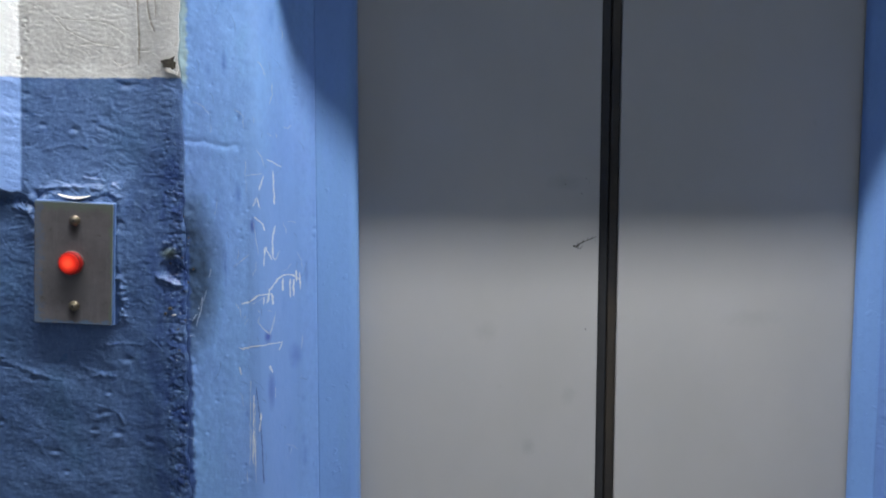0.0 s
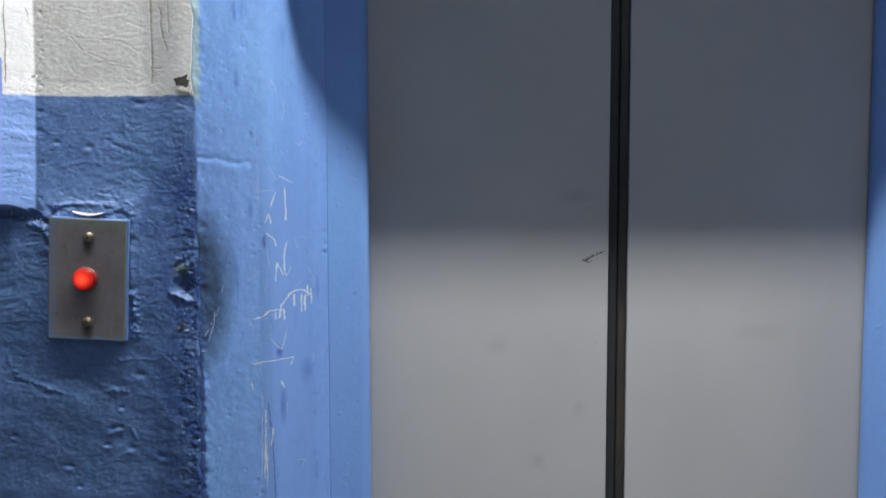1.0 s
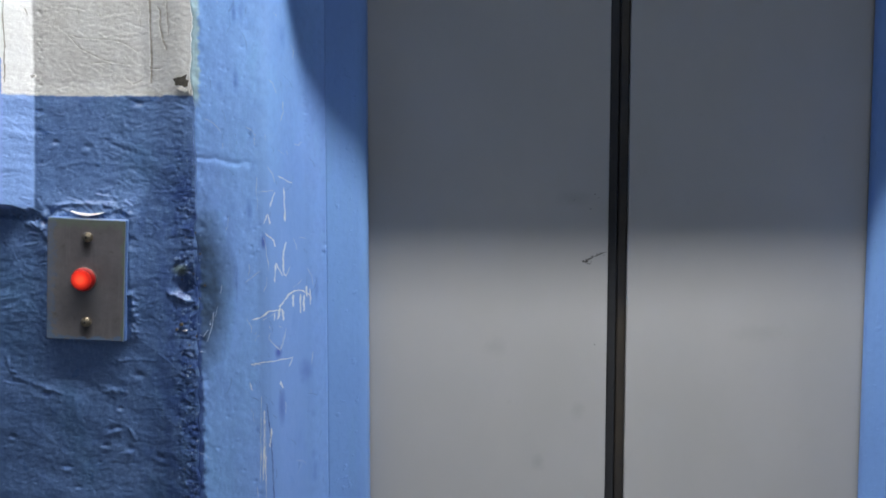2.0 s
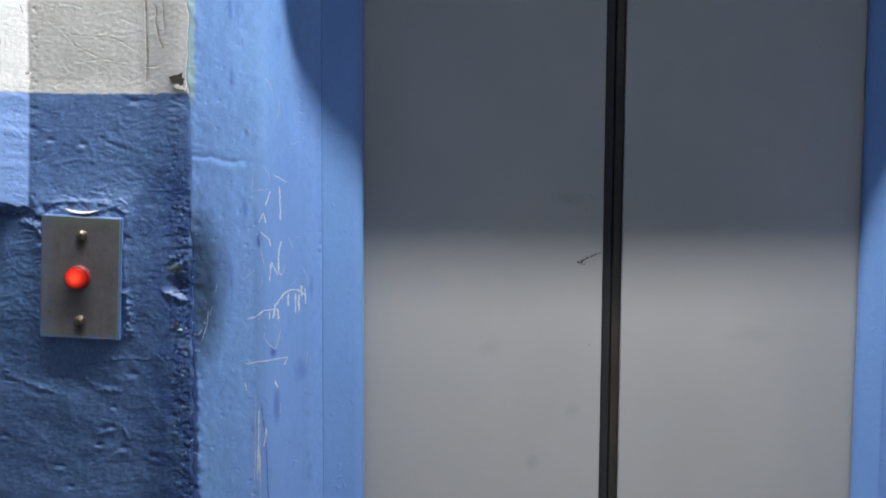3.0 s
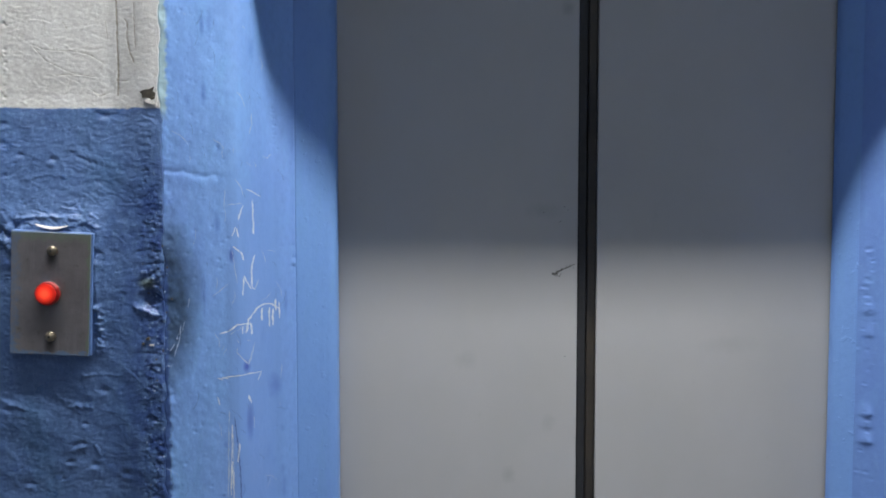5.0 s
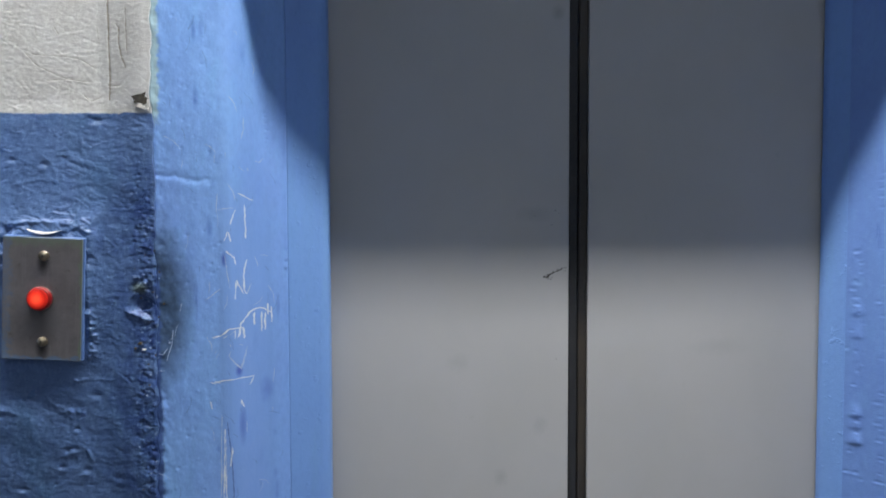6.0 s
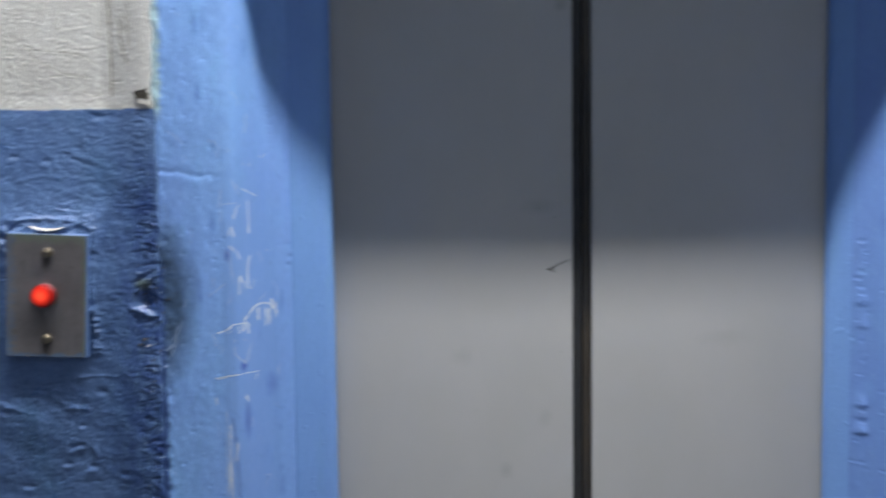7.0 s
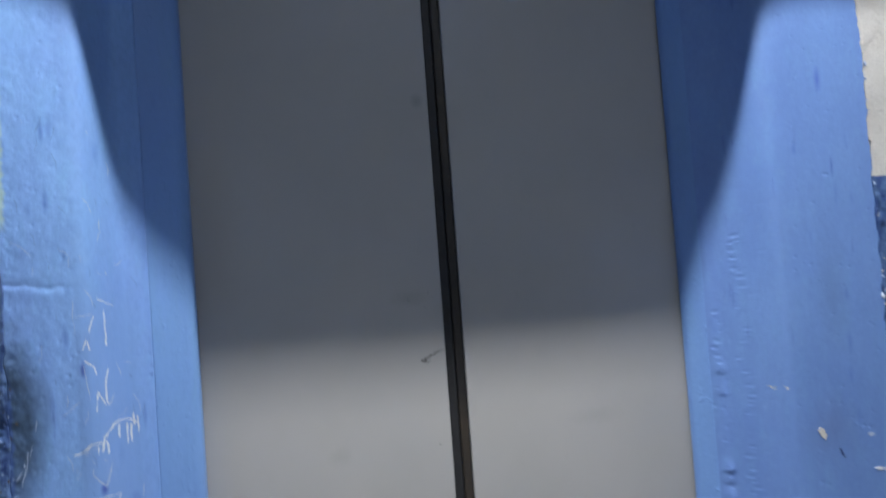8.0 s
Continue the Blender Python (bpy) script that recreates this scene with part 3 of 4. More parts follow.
zs = lines(0.0, 0.78, 1.80, TOP, 0.0022)
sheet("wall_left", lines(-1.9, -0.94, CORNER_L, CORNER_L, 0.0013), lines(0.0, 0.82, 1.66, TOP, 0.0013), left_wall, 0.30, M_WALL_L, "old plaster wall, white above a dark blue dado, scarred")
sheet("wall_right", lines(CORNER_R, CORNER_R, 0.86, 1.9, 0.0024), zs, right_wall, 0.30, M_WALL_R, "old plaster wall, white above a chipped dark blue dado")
zb = lines(0.0, 0.80, 1.80, HEAD_Z, 0.0017)
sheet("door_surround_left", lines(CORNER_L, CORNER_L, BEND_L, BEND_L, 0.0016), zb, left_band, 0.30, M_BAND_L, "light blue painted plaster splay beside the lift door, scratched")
sheet("door_surround_right", lines(BEND_R, BEND_R, CORNER_R, CORNER_R, 0.0016), zb, right_band, 0.30, M_BAND_R, "light blue painted plaster splay with paint runs and chips")

# plain parts of the room that close it, out of view
HEAD_OUT = -0.0870
tagged(part("wall_over_door", box_bm(CORNER_L, CORNER_R, HEAD_OUT, 0.30, HEAD_Z, TOP), M_BAND_L), "blue painted lintel wall above the lift door", "wall", "", "structure")
# unseen floor, ceiling and walls, added so that lamp light bounces
tagged(part("floor", box_bm(-2.0, 2.0, -2.8, 0.30, -0.1, 0.0), M_FLOOR), "plain grey floor out of view, added to bounce light", "floor", "", "structure")
tagged(part("ceiling", box_bm(-2.0, 2.0, -2.8, 0.30, TOP, TOP + 0.1), M_ROOM), "plain ceiling out of view, added to bounce light", "ceiling", "", "structure")
tagged(part("wall_back", box_bm(-2.0, 2.0, -2.9, -2.8, 0, TOP), M_ROOM), "plain wall out of view, added to bounce light", "wall", "", "structure")
tagged(part("wall_side_west", box_bm(-2.0, -1.9, -2.8, 0.30, 0, TOP), M_ROOM), "plain wall out of view, added to bounce light", "wall", "", "structure")
tagged(part("wall_side_east", box_bm(1.9, 2.0, -2.8, 0.30, 0, TOP), M_ROOM), "plain wall out of view, added to bounce light", "wall", "", "structure")


# ---- steel door frame ----
def jamb_bm(x_bend, y_bend, x_edge, y_edge, nose):
    """A folded steel jamb: a shallow face, a rounded inner nose and a return to behind the door."""
    face = Vector((x_edge - x_bend, y_edge - nose - y_bend))
    tip = face.length
    face /= tip
    start = Vector((x_bend, y_bend)) + face * (tip - nose)
    prof = [(x_bend, y_bend + 0.0015), (x_bend + 0.002 * face.x, y_bend + 0.0006 + 0.002 * face.y)]
    end, mid = Vector((x_edge, y_edge)), Vector((x_bend, y_bend)) + face * tip
    for k in range(9):
        a = k / 8
        prof.append(tuple(start * (1 - a) ** 2 + mid * 2 * a * (1 - a) + end * a * a))
    prof += [(x_edge, Y_DOOR - 0.004), (x_bend, Y_DOOR - 0.004)]
    bm = bmesh.new()
    heights = np.linspace(0.0, HEAD_Z, 60)
    rows = [[bm.verts.new((x + (0.0006 * value_noise(np.array(z * 9.0), np.array(0.5), 3) if 1 < m < n - 2 else 0.0), y, z)) for m, (x, y) in enumerate(prof)] for z in heights for n in (len(prof),)]
    n = len(prof)
    for low, high in zip(rows, rows[1:]):
        for k in range(n):
            fc = bm.faces.new((low[k], low[(k + 1) % n], high[(k + 1) % n], high[k]))
            fc.smooth = 1 < k < 10
    bm.faces.new(rows[0][::-1]), bm.faces.new(rows[-1])
    bmesh.ops.recalc_face_normals(bm, faces=bm.faces[:])
    return bm


door_frame = tagged(new("door_frame"), "light blue painted steel lift door frame", "door frame", "", "structure")
part("jamb", jamb_bm(BEND_L, 0.110, EDGE_L, 0.148, 0.015), M_JAMB, door_frame)
part("jamb", jamb_bm(BEND_R, 0.131, EDGE_R, 0.173, 0.007), M_JAMB, door_frame)
part("head", box_bm(EDGE_L, EDGE_R, 0.130, Y_DOOR - 0.004, HEAD_Z - 0.05, HEAD_Z), M_JAMB, door_frame)

# ---- lift door: two sliding leaves that meet in rubber edges ----
SEAM_L, SEAM_R = 0.0186, 0.0522
MEET = (SEAM_L + SEAM_R) / 2
lift_door = tagged(new("lift_door"), "closed two-leaf grey painted steel lift door with black rubber edges", "lift door", "", "structure")
for a, b, s0, s1, rubber in ((EDGE_L - 0.06, SEAM_L, SEAM_L + 0.0002, MEET - 0.0007, M_RUBBER), (SEAM_R, EDGE_R + 0.06, MEET + 0.0007, SEAM_R - 0.0002, M_RUBBER_BROWN)):
    leaf = part("door_leaf", box_bm(a, b, Y_DOOR, Y_DOOR + 0.035, 0.006, HEAD_Z - 0.004, 0.0015), M_DOOR, lift_door)
    part("rubber_edge", box_bm(s0, s1, Y_DOOR + 0.004, Y_DOOR + 0.03, 0.006, HEAD_Z - 0.004, 0.003, 3), rubber, leaf, "black rubber edge strip")
# black sheet stands in for the darkness of the shaft
part("shaft_screen", box_bm(-0.5, 0.58, Y_DOOR + 0.05, Y_DOOR + 0.07, 0, HEAD_Z), M_RUBBER, lift_door, "black sheet behind the leaves in place of the dark shaft")


# ---- call button on the wall ----
def disc_bm(r, y0, y1, z=0.0, x=0.0, dome=0.0, segs=32, rim=0.0):
    """A round stud along -y from y0 to y1 with an eased rim and a domed face."""
    bm = bmesh.new()
    prof = [(r, y0), (r, y1 + rim), (r - rim * 0.4, y1 + rim * 0.3), (r - rim, y1)]
    for k in range(1, 4):
        q = (r - rim) * (1 - k / 4)
        prof.append((q, y1 - dome * (1 - (q / (r - rim)) ** 2)))
    rings = [[bm.verts.new((x + q * math.cos(2 * math.pi * i / segs), y, z + q * math.sin(2 * math.pi * i / segs))) for i in range(segs)] for q, y in prof]
    for a, b in zip(rings, rings[1:]):
        for i in range(segs):
            bm.faces.new((a[i], a[(i + 1) % segs], b[(i + 1) % segs], b[i]))
    bm.faces.new(rings[-1])
    bm.faces.new(rings[0][::-1])
    bmesh.ops.recalc_face_normals(bm, faces=bm.faces[:])
    for fc in bm.faces:
        fc.smooth = True
    return bm


def plate_paint():
    m, nt, bsdf = nodes_of("worn_steel_plate")
    ax = axes(nt)
    metal = blend(nt, span(nt, noise_of(nt, 30, 6, 0.7), 0.35, 0.65), (0.245, 0.222, 0.222), (0.185, 0.166, 0.166))
    metal = blend(nt, span(nt, noise_of(nt, 90, 6, 0.75), 0.58, 0.7, 0, 0.7), metal, (0.13, 0.12, 0.10))
    metal = blend(nt, span(nt, noise_of(nt, 60, 5, 0.7, (3, 1, 0.15)), 0.56, 0.7, 0, 0.45), metal, (0.29, 0.27, 0.27))
    grime = calc(nt, "MULTIPLY", blob(nt, 0.0, -0.03, 0.02, 0.035, 0.9, 1.0, 60), 0.55)
    metal = blend(nt, grime, metal, (0.12, 0.11, 0.105))
    # drop shadow below each screw, painted into the plate's colour
    for z in (0.054, -0.069):
        metal = blend(nt, calc(nt, "MULTIPLY", blob(nt, 0.0008, z - 0.003, 0.008, 0.014, 0.8, 0.8, 150), 0.85), metal, (0.06, 0.05, 0.045))
    n = calc(nt, "MULTIPLY", calc(nt, "SUBTRACT", noise_of(nt, 70, 5), 0.5), 0.03)
    left = span(nt, calc(nt, "ADD", ax[0], calc(nt, "MULTIPLY", n, 1.6)), -0.043, -0.047)
    corner = span(nt, calc(nt, "ADD", calc(nt, "ADD", ax[0], calc(nt, "MULTIPLY", ax[2], 0.35)), n), -0.068, -0.072)
    top = span(nt, calc(nt, "ADD", ax[2], n), 0.074, 0.085)
    side = span(nt, calc(nt, "ADD", ax[0], calc(nt, "MULTIPLY", n, 0.5)), 0.0510, 0.0530)
    low = span(nt, calc(nt, "ADD", ax[2], n), -0.082, -0.085)
    over = calc(nt, "MAXIMUM", calc(nt, "MAXIMUM", calc(nt, "MULTIPLY", left, 0.55), corner), calc(nt, "MAXIMUM", calc(nt, "MULTIPLY", span(nt, ax[2], 0.0855, 0.087), 0.8), low))
    metal = blend(nt, calc(nt, "MULTIPLY", calc(nt, "MAXIMUM", top, side), 0.8), metal, (0.20, 0.24, 0.18))
    over = calc(nt, "MULTIPLY", over, span(nt, noise_of(nt, 120, 5, 0.7), 0.38, 0.52, 0.25, 1.0))
    nt.links.new(blend(nt, over, metal, (0.12, 0.18, 0.28)), bsdf.inputs["Base Color"])
    nt.links.new(span(nt, over, 0, 1, 0.55, 0.0), bsdf.inputs["Metallic"])
    bsdf.inputs["Roughness"].default_value = 0.48
    relief(nt, bsdf, noise_of(nt, 260, 5), 0.2, 0.0006)
    return m


call_button = tagged(new("call_button"), "steel lift call plate with a lit red button, edges overpainted blue", "call button")
call_button.matrix_world = pose(-0.7865, 0.0045, 1.183, 1.3, 3.0, 0)
PW, PH = 0.0552, 0.0885
part("back_box", box_bm(-PW - 0.0005, PW + 0.0022, -0.0125, 0.004, -PH - 0.0005, PH + 0.0012, 0.002), M_BOX, call_button, "back box painted over in blue")
face = part("plate", box_bm(-PW, PW, -0.0160, -0.0123, -PH, PH, 0.0011, 3), plate_paint(), call_button)
for dz in (0.0625, -0.0610):
    screw = part("screw", disc_bm(0.0072, -0.0155, -0.0212, dz, 0.0025, 0.0028, 24, 0.0014), M_SCREW, call_button, "domed tarnished screw")
    part("slot", box_bm(0.0015, 0.0035, -0.0243, -0.0222, dz - 0.0016, dz + 0.0016), M_SLOT, screw)
button = part("button", disc_bm(0.0170, -0.0155, -0.0255, 0.001, -0.0015, 0.0, 40, 0.002), M_RED_SIDE, call_button, "red plastic push button")
part("lens", disc_bm(0.0146, -0.0250, -0.0264, 0.001, -0.0025, 0.0012, 40, 0.0008), M_RED, button, "glowing red lens")
part("bezel", disc_bm(0.0177, -0.0155, -0.0175, 0.001, -0.0015, 0.0, 40, 0.0008), M_STEEL, call_button, "dull steel ring")
# pale crescent strip over the plate
bm = bmesh.new()
arc = []
for k in range(13):
    a = k / 12
    x = -0.024 + 0.046 * a
    sag = 0.0055 * (1 - (2 * a - 1) ** 2)
    w = 0.0026 * (1 - (2 * a - 1) ** 2) + 0.0004
    arc.append((bm.verts.new((x, -0.0135, 0.0985 - sag)), bm.verts.new((x, -0.0115, 0.0985 - sag + w))))
for p, q in zip(arc, arc[1:]):
    bm.faces.new((p[0], q[0], q[1], p[1]))
solid = bmesh.ops.extrude_face_region(bm, geom=bm.faces[:])
bmesh.ops.translate(bm, verts=[v for v in solid["geom"] if isinstance(v, bmesh.types.BMVert)], vec=(0, 0.004, 0))
bmesh.ops.recalc_face_normals(bm, faces=bm.faces[:])
part("pale_crescent", bm, M_PLASTER, call_button, "pale crescent strip over the plate")


# ---- scratches and chips in the paint ----
def band_y(x):
    if x < 0:
        return float(left_band(np.array([[x]]), np.array([[2.5]]))[0, 0])
    return float(right_band(np.array([[x]]), np.array([[2.5]]))[0, 0])


def stroke_bm(points, width, depth_of, proud=0.0007, seed=0):
    """A thin uneven scratch along a line of (x, z) points, tapering at the ends."""
    rng = random.Random(seed)
    bm = bmesh.new()
    path = []
    for (x0, z0), (x1, z1) in zip(points, points[1:]):
        n = max(2, int(math.hypot(x1 - x0, z1 - z0) / 0.003))
        path += [(x0 + (x1 - x0) * k / n, z0 + (z1 - z0) * k / n) for k in range(n)]
    path.append(points[-1])
    pairs = []
    for k, (x, z) in enumerate(path):
        xa, za = path[max(0, k - 1)]
        xb, zb = path[min(len(path) - 1, k + 1)]
        d = math.hypot(xb - xa, zb - za) or 1
        nx, nz = -(zb - za) / d, (xb - xa) / d
        end = min(k, len(path) - 1 - k)
        w = width * (0.35 if end == 0 else rng.uniform(0.45, 1.15)) / 2
        x, z = x + rng.uniform(-0.0005, 0.0005), z + rng.uniform(-0.0005, 0.0005)
        pairs.append([bm.verts.new((x + s * nx * w, depth_of(x + s * nx * w) - proud, z + s * nz * w)) for s in (-1, 1)])
    for p, q in zip(pairs, pairs[1:]):
        bm.faces.new((p[0], p[1], q[1], q[0]))
    return bm


marks = tagged(new("scratch_marks"), "thin pale scratches in the light blue paint beside the door", "scratches")
marks.location = (-0.51, 0.03, 0.84)
bright = [
    ((-0.513, 1.333), (-0.4979, 1.3221)), ((-0.5072, 1.316), (-0.5063, 1.2647)), ((-0.517, 1.309), (-0.5234, 1.2883)),
    ((-0.5319, 1.2635), (-0.5266, 1.2774), (-0.5234, 1.2617)), ((-0.5308, 1.2487), (-0.5194, 1.2386), (-0.517, 1.2274)),
    ((-0.5055, 1.2334), (-0.5088, 1.2186), (-0.5088, 1.1885), (-0.5063, 1.1811)), ((-0.5186, 1.1759), (-0.517, 1.2045), (-0.5097, 1.1826)),
    ((-0.5244, 0.9533), (-0.5287, 0.927)), ((-0.4996, 1.0545), (-0.5038, 1.0414)), ((-0.5508, 1.0533), (-0.5383, 1.0569), (-0.513, 1.0571), (-0.4996, 1.0524))]
bright += [
    ((-0.5349, 0.9841), (-0.5366, 0.9285), (-0.5381, 0.8770)), ((-0.5254, 0.9557), (-0.5274, 0.9283)), ((-0.5360, 0.93), (-0.5350, 0.89)),
    ((-0.5340, 0.915), (-0.5345, 0.875)), ((-0.5480, 1.0522), (-0.5546, 1.0548))]
broad = [
    ((-0.5508, 1.1209), (-0.5393, 1.1234), (-0.5255, 1.1331), (-0.5113, 1.1317)), ((-0.5138, 1.1362), (-0.5038, 1.1515), (-0.4971, 1.1564), (-0.4876, 1.1549), (-0.4758, 1.1451)),
    ((-0.4758, 1.1564), (-0.4758, 1.1307)), ((-0.4894, 1.149), (-0.4894, 1.1193)), ((-0.485, 1.1472), (-0.485, 1.1205)), ((-0.5105, 1.1326), (-0.5088, 1.1142)),
    ((-0.5202, 1.1186), (-0.5194, 1.1294)), ((-0.5138, 1.0233), (-0.5105, 1.0113)), ((-0.5482, 1.0559), (-0.5399, 1.0534)), ((-0.4979, 1.1505), (-0.4984, 1.1312)),
    ((-0.513, 1.138), (-0.5154, 1.1186)), ((-0.4811, 1.1615), (-0.4805, 1.143)), ((-0.5255, 1.1341), (-0.5372, 1.1255)), ((-0.5549, 1.0263), (-0.5524, 1.0144))]
faint = [
    ((-0.5414, 1.3091), (-0.5186, 1.312)), ((-0.5319, 1.2427), (-0.5287, 1.217), (-0.5255, 1.1934)), ((-0.5038, 1.1878), (-0.5055, 1.182), (-0.5013, 1.1956)),
    ((-0.5276, 1.0924), (-0.513, 1.07), (-0.5072, 1.0907)), ((-0.556, 1.0282), (-0.5529, 1.0134)), ((-0.5393, 1.0052), (-0.5425, 0.8758)),
    ((-0.534, 0.971), (-0.534, 0.8927)), ((-0.534, 0.9234), (-0.534, 0.849)), ((-0.5404, 1.3319), (-0.5425, 1.3051)), ((-0.56, 1.1765), (-0.5467, 1.1867), (-0.5383, 1.1939)),
    ((-0.5467, 0.8685), (-0.5456, 0.8507)), ((-0.4727, 1.0577), (-0.4748, 1.035)), ((-0.5393, 0.9327), (-0.5414, 0.8978)), ((-0.508, 0.9884), (-0.508, 0.9703)), ((-0.5435, 1.3896), (-0.5435, 1.3776)),
    ((-0.5121, 1.372), (-0.5063, 1.3663)), ((-0.5276, 1.1112), (-0.5244, 1.1055)), ((-0.5446, 1.1033), (-0.5477, 1.0972)), ((-0.5154, 1.1086), (-0.5105, 1.1045)), ((-0.4971, 1.2387), (-0.4928, 1.22))]
faint += [
    ((-0.6062, 1.1337), (-0.6089, 1.1128), (-0.6167, 1.0877)), ((-0.6270, 1.1004), (-0.6223, 1.0969), (-0.6148, 1.1070)), ((-0.5935, 1.1737), (-0.5961, 1.1604)),
    ((-0.5474, 1.0885), (-0.5415, 1.0985)), ((-0.5258, 1.1000), (-0.5276, 1.0916)), ((-0.5060, 1.1019), (-0.5132, 1.0728), (-0.5240, 1.0860)), ((-0.5071, 1.4457), (-0.5066, 1.4290), (-0.5099, 1.4142)),
    ((-0.5282, 1.3930), (-0.5284, 1.3848)), ((-0.5040, 1.3729), (-0.5028, 1.3662)), ((-0.4949, 1.3825), (-0.4900, 1.3815), (-0.4849, 1.3871)), ((-0.5270, 1.1240), (-0.5180, 1.1300)), ((-0.5360, 1.1190), (-0.5290, 1.1240))]
flat = lambda x: 0.0
seed = 0
laid = []
M_RUN_FAINT = plain("dark_blue_hair_scratch", (0.12, 0.22, 0.50), (0.16, 0.28, 0.56), 0.6, 0, 80, 0)
M_CRACK_BLUE = plain("dark_blue_crack", (0.06, 0.10, 0.34), (0.08, 0.14, 0.40), 0.5, 0, 80, 0)
for group, width, mat in ((bright, 0.0017, M_CHALK), (broad, 0.0023, M_CHALK), (faint, 0.0011, M_CHALK_FAINT)):
    for line in group:
        seed += 1
        laid.append(("scratch", stroke_bm(line, width, flat, 0.0, seed), mat))
# thin dark strip laid on the band for a crack
laid.append(("crack_line", stroke_bm(((-0.5319, 0.995), (-0.5276, 0.9529), (-0.5244, 0.9009), (-0.5234, 0.8457)), 0.0016, flat, 0.0, 77), M_CRACK_BLUE))
rng = random.Random(21)
for k in range(64):
    x, z, a, n = rng.uniform(-0.615, -0.465), rng.uniform(0.86, 1.60), rng.gauss(math.pi / 2, 0.45), rng.uniform(0.006, 0.030)
    line = ((x, z), (x + 0.5 * n * math.cos(a), z + 0.5 * n * math.sin(a)), (x + n * math.cos(a + 0.2), z + n * math.sin(a + 0.2)))
    laid.append(("scratch", stroke_bm(line, rng.uniform(0.0005, 0.0010), flat, 0.0, 300 + k), rng.choice((M_RUN_FAINT, M_RUN_FAINT, M_CHALK_FAINT))))
every = [v for _, bm, _ in laid for v in bm.verts]
depths = left_band(np.array([[v.co.x] for v in every]), np.array([[v.co.z] for v in every]))[:, 0]
for v, y in zip(every, depths):
    v.co.y = float(y) - 0.0003
for name, bm, mat in laid:
    bmesh.ops.translate(bm, verts=bm.verts[:], vec=-marks.location)
    part(name, bm, mat, marks)


def fleck_bm(x, z, rx, rz, lean, depth_of, proud, seed, n=11, thick=0.0012):
    """A flake with an uneven outline and bevelled rim."""
    rng = random.Random(seed)
    bm = bmesh.new()
    outer, inner = [], []
    for k in range(n):
        a = 2 * math.pi * k / n
        q = rng.uniform(0.45, 1.2)
        u, w = rx * q * math.cos(a), rz * q * math.sin(a)
        px, pz = x + u + lean * w, z + w
        outer.append(bm.verts.new((px, depth_of(px) + thick, pz)))
        px, pz = x + (px - x) * 0.95, z + (pz - z) * 0.95
        inner.append(bm.verts.new((px, depth_of(px) - proud, pz)))
    for k in range(n):
        bm.faces.new((outer[k], outer[(k + 1) % n], inner[(k + 1) % n], inner[k]))
    bm.faces.new(inner)
    bmesh.ops.recalc_face_normals(bm, faces=bm.faces[:])
    return bm


chipped = tagged(new("chipped_paint"), "chipped patches of bare plaster in the painted wall", "chipped paint")
# first hollow: a flat flake, its inner shade painted as dark colour
for name, x, z, rx, rz, lean, dof, proud, mat in (
        ("hollow", -0.6465, 1.4690, 0.0125, 0.0100, 0.3, flat, 0.0012, M_HOLE_SHADE), ("plaster_chip", -0.6455, 1.4575, 0.0085, 0.0050, -0.6, flat, 0.0026, M_PLASTER), ("plaster_chip", -0.8555, 1.4754, 0.0040, 0.0028, 0.2, flat, 0.0022, M_PLASTER),
        ("plaster_chip", -0.6345, 1.4620, 0.0025, 0.010, 0.0, flat, 0.0022, M_PLASTER),
        ("plaster_chip", 0.6089, 1.0275, 0.0075, 0.0115, -0.35, band_y, 0.0006, M_PLASTER), ("plaster_chip", 0.5561, 1.1027, 0.0105, 0.0035, -1.1, band_y, 0.0006, M_PLASTER),
        ("plaster_chip", 0.7485, 1.079, 0.0065, 0.010, 0.2, flat, 0.0040, M_PLASTER), ("plaster_chip", 0.7460, 1.245, 0.0025, 0.006, -0.12, flat, 0.0032, M_CHALK),
        ("plaster_chip", 0.6992, 1.0155, 0.0080, 0.0045, -0.5, band_y, 0.0006, M_CHALK_FAINT), ("plaster_chip", 0.7137, 0.9555, 0.0110, 0.0035, -0.5, band_y, 0.0006, M_CHALK),
        ("hollow", 0.6403, 0.9913, 0.0025, 0.0085, -0.4, band_y, 0.0006, plain("dark_blue_gouge", (0.03, 0.06, 0.2), (0.04, 0.08, 0.25), 0.7, 0, 90, 0)),
        ("plaster_chip", -0.6535, 1.1150, 0.0040, 0.0030, 0.3, flat, 0.0022, M_RUST), ("plaster_chip", -0.6480, 1.1060, 0.0030, 0.0016, 0.5, flat, 0.0022, M_PLASTER),
        ("plaster_chip", -0.6600, 1.1080, 0.0022, 0.0020, 0.0, flat, 0.0022, M_RUST), ("plaster_chip", -0.6580, 1.2130, 0.0060, 0.0030, -0.4, flat, 0.0018, M_FADED)):
    seed += 1
    part(name, fleck_bm(x, z, rx, rz, lean, dof, proud, seed), mat, chipped)

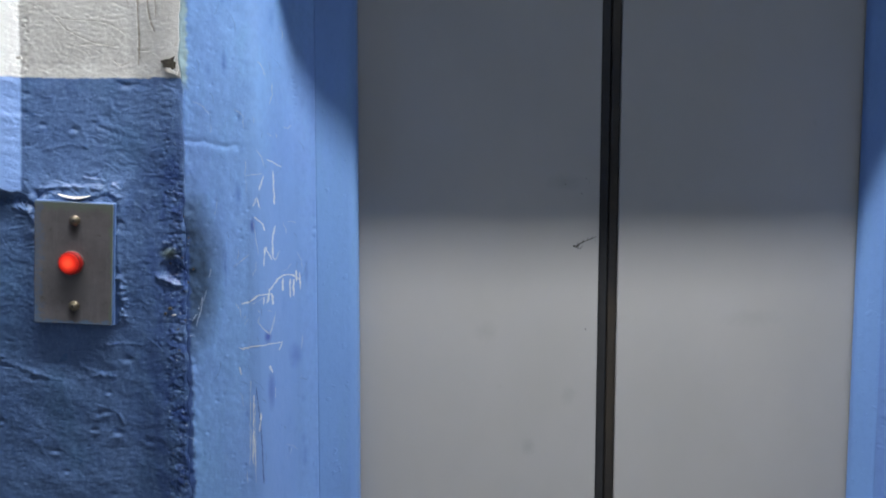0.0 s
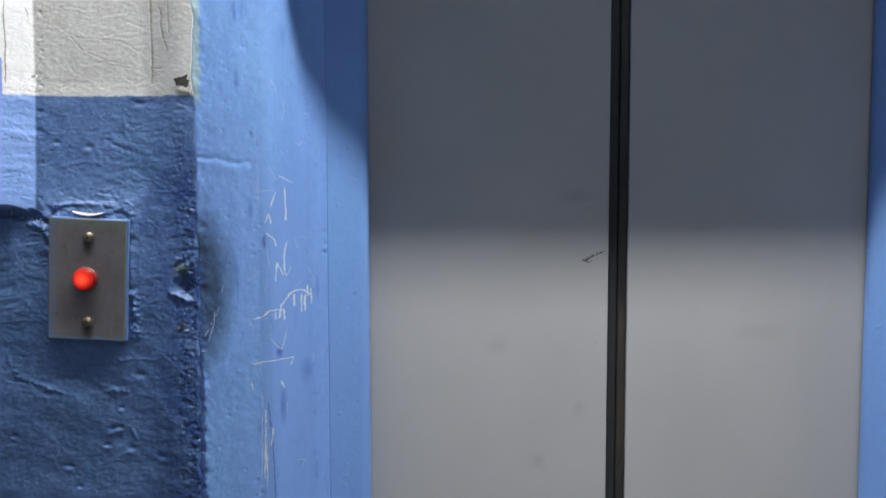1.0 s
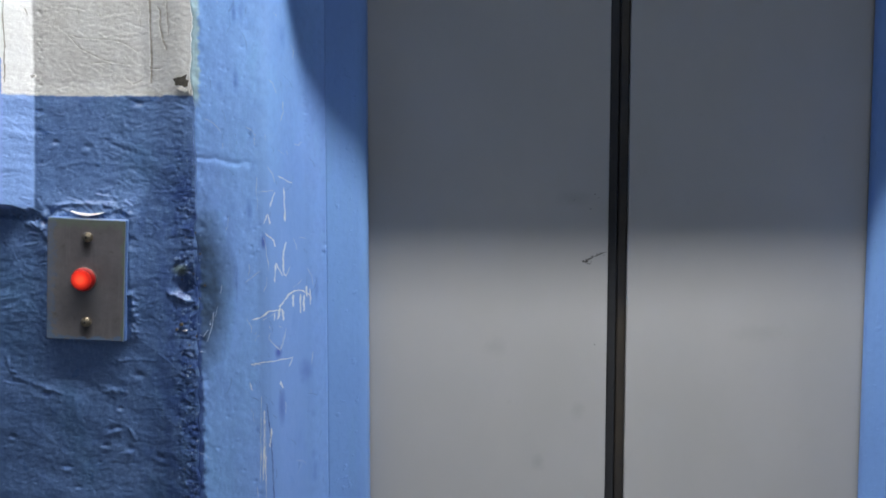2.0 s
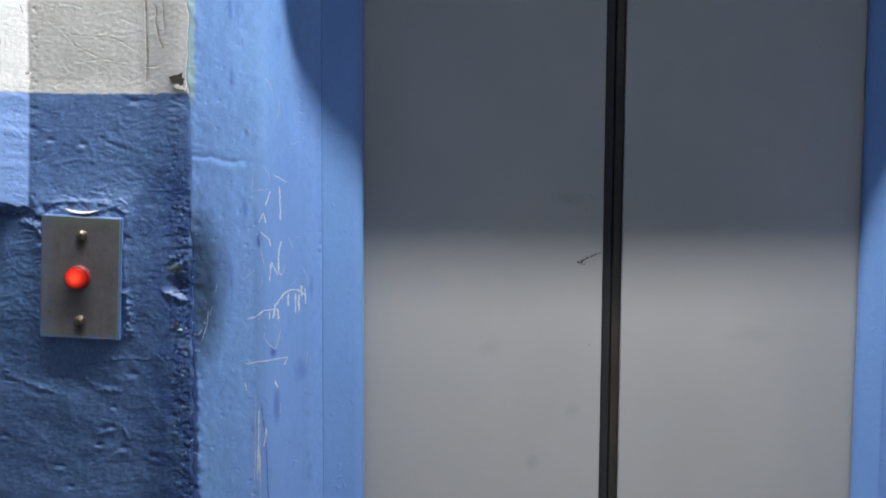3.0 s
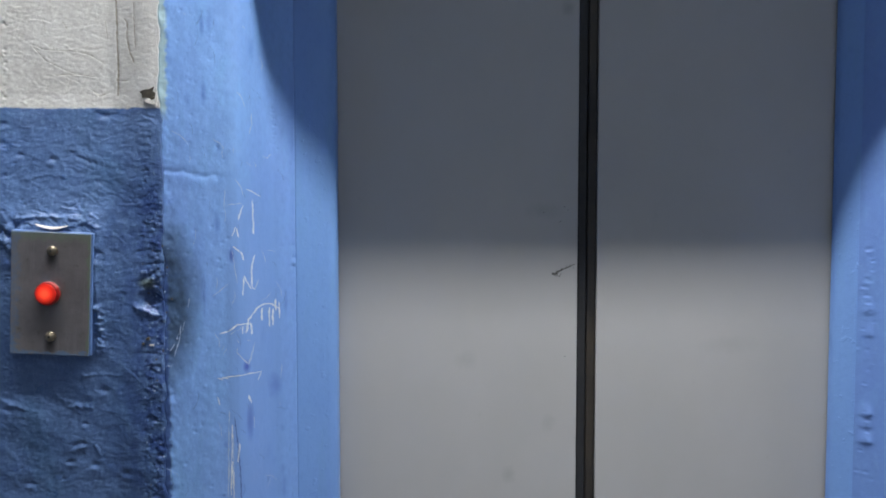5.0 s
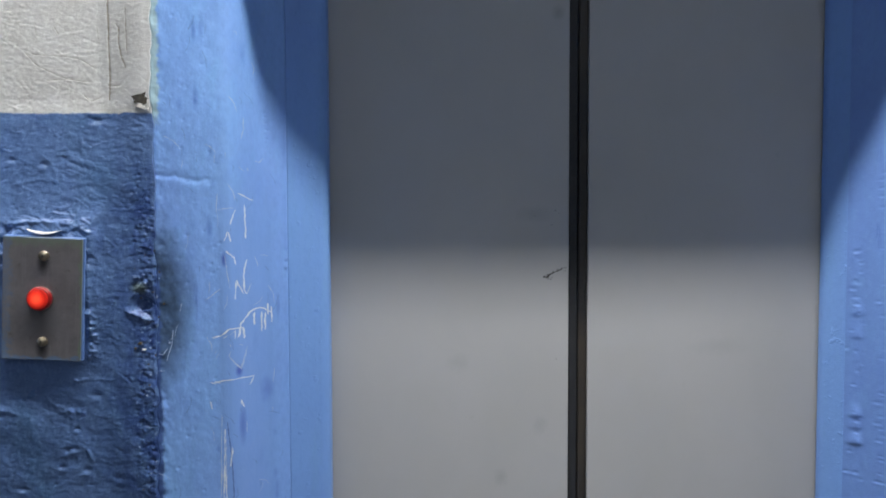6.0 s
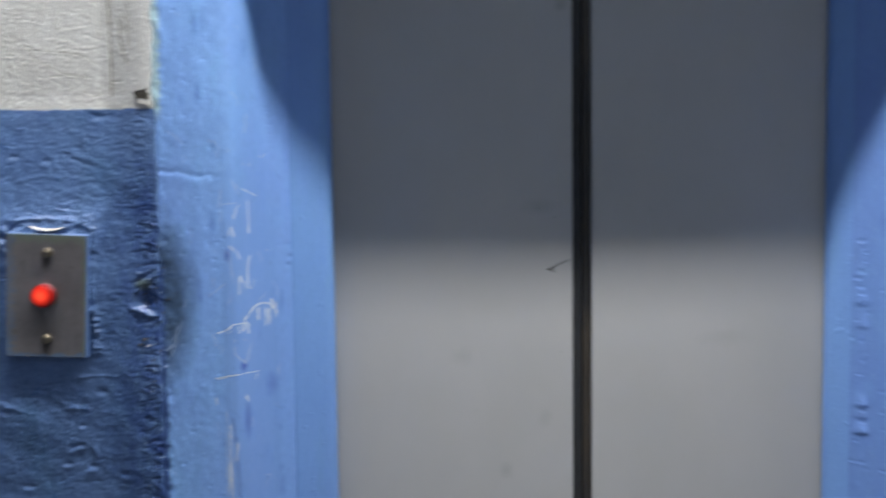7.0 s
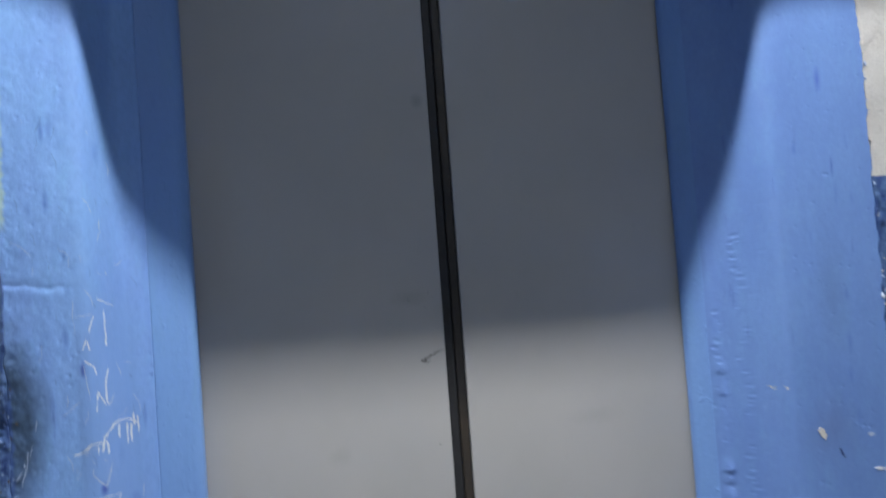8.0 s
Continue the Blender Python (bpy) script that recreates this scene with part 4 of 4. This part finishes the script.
rng = random.Random(7)
for k in range(22):
    x, z = 0.7485 + abs(rng.gauss(0, 0.003)), rng.uniform(1.40, 1.72) if k < 12 else rng.uniform(0.95, 1.36)
    size = rng.uniform(0.0014, 0.0036)
    part("paint_chip", fleck_bm(x, z, size, size * rng.uniform(0.8, 2.0), rng.uniform(-0.5, 0.5), flat, 0.0022, 700 + k, 8), rng.choice((M_PLASTER, M_FADED, M_CHALK_FAINT)), chipped)
for k in range(64):
    x, z = -0.636 + rng.gauss(0, 0.013), rng.uniform(1.07, 1.29) if k < 48 else rng.uniform(0.83, 1.07)
    if x > CORNER_L and k >= 48:
        x = 2 * CORNER_L - x
    y = float((left_band if x > CORNER_L else left_wall)(np.array([[x]]), np.array([[z]]))[0, 0])
    size = rng.uniform(0.0009, 0.0024)
    part("paint_chip", fleck_bm(x, z, size, size * rng.uniform(0.6, 1.3), rng.uniform(-0.5, 0.5), lambda q: y, 0.0004, 900 + k, 7), rng.choice((M_FADED, M_FADED, M_CHALK_FAINT, M_RUST)), chipped)

# fine cracks in the white upper wall
cracks = ((0.0034, MAIN_CRACK), (0.0028, SIDE_CRACK), (0.0020, ((-0.6660, 1.600), (-0.6652, 1.560), (-0.6640, 1.535))), (0.0022, ((-0.8700, 1.574), (-0.8670, 1.563))),
          (0.0018, ((-0.8920, 1.60), (-0.8935, 1.55), (-0.8925, 1.52), (-0.8940, 1.465)))) + tuple((0.0010, line) for line in FINE_CRACKS)
made = []
for k, (width, line) in enumerate(cracks):
    made.append(stroke_bm(line, width, flat, 0.0, 500 + k))
every = [v for bm in made for v in bm.verts]
depths = left_wall(np.array([[v.co.x] for v in every]), np.array([[v.co.z] for v in every]))[:, 0]
for v, y in zip(every, depths):
    v.co.y = float(y) - 0.0005
for bm in made:
    part("crack", bm, M_CRACK, chipped)

# ---- scuffs on the door leaf ----
leaf_y = lambda x: Y_DOOR
scuffs = tagged(new("scuff_marks"), "small dark scuff marks on the grey lift door", "scuff marks")
for line, width in ((((-0.0245, 1.1895), (-0.0190, 1.1915), (-0.0140, 1.1945), (-0.0060, 1.1990)), 0.0030), (((-0.0215, 1.1880), (-0.0150, 1.1925)), 0.0026), (((-0.0060, 1.1985), (0.0040, 1.2030), (0.0100, 1.2050)), 0.0018),
                    (((0.0090, 1.2060), (0.0150, 1.2065)), 0.0012), (((-0.0030, 1.1990), (0.0010, 1.2005)), 0.0024)):
    seed += 1
    part("scuff", stroke_bm(line, width, leaf_y, 0.0003, seed), M_SCUFF, scuffs)
for x, z, size in ((-0.0235, 1.1910, 0.0022), (-0.0185, 1.1945, 0.0018), (-0.0105, 1.1900, 0.0013), (-0.0085, 1.1995, 0.0019), (-0.0010, 1.2035, 0.0016), (0.0060, 1.2055, 0.0014), (-0.0165, 1.1870, 0.0014), (0.0116, 1.2010, 0.0010), (-0.0128, 1.1868, 0.0014), (-0.0022, 1.0481, 0.0012), (-0.0117, 1.2800, 0.0010), (0.0010, 1.2990, 0.0010), (-0.0050, 1.3050, 0.0012), (-0.0400, 1.2950, 0.0010)):
    seed += 1
    part("scuff", fleck_bm(x, z, size, size, 0.3, leaf_y, 0.0003, seed, 9, -0.0001), M_SCUFF, scuffs)

# ---- the lamp over the door, above the view ----
tube_lamp = tagged(new("tube_lamp"), "row of bare fluorescent tubes under the ceiling over the door", "lamp")
tube_lamp.location = (LAMP_X, LAMP_Y, LAMP_Z)
part("batten", box_bm(-1.72, 1.72, -0.03, 0.03, 0.02, TOP - LAMP_Z, 0.006), M_ROOM, tube_lamp)
for s in (-1, 0, 1):
    bm = bmesh.new()
    bmesh.ops.create_cone(bm, cap_ends=True, segments=20, radius1=0.011, radius2=0.011, depth=1.09, matrix=pose(s * 1.13, 0, 0, 0, 90, 0))
    part("tube", bm, M_TUBE, tube_lamp, "lit white glass tube")
    for x in (s * 1.13 - 0.551, s * 1.13 + 0.551):
        part("lamp_holder", box_bm(x - 0.012, x + 0.012, -0.014, 0.014, -0.013, 0.024, 0.003), M_ROOM, tube_lamp)

# added batten behind the view, a made-up body for the fill lamp
fill_batten = tagged(new("fill_batten"), "made-up slim batten that houses the unseen fill light", "ceiling light")
fill_batten.location = (0.4, -2.3, TOP)
part("housing", box_bm(-0.61, 0.61, -0.06, 0.06, -0.09, -0.0005, 0.006), M_ROOM, fill_batten)
part("diffuser", box_bm(-0.575, 0.575, -0.05, 0.05, -0.108, -0.0905, 0.004), M_TUBE, fill_batten, "glowing white diffuser of the made-up fill batten")
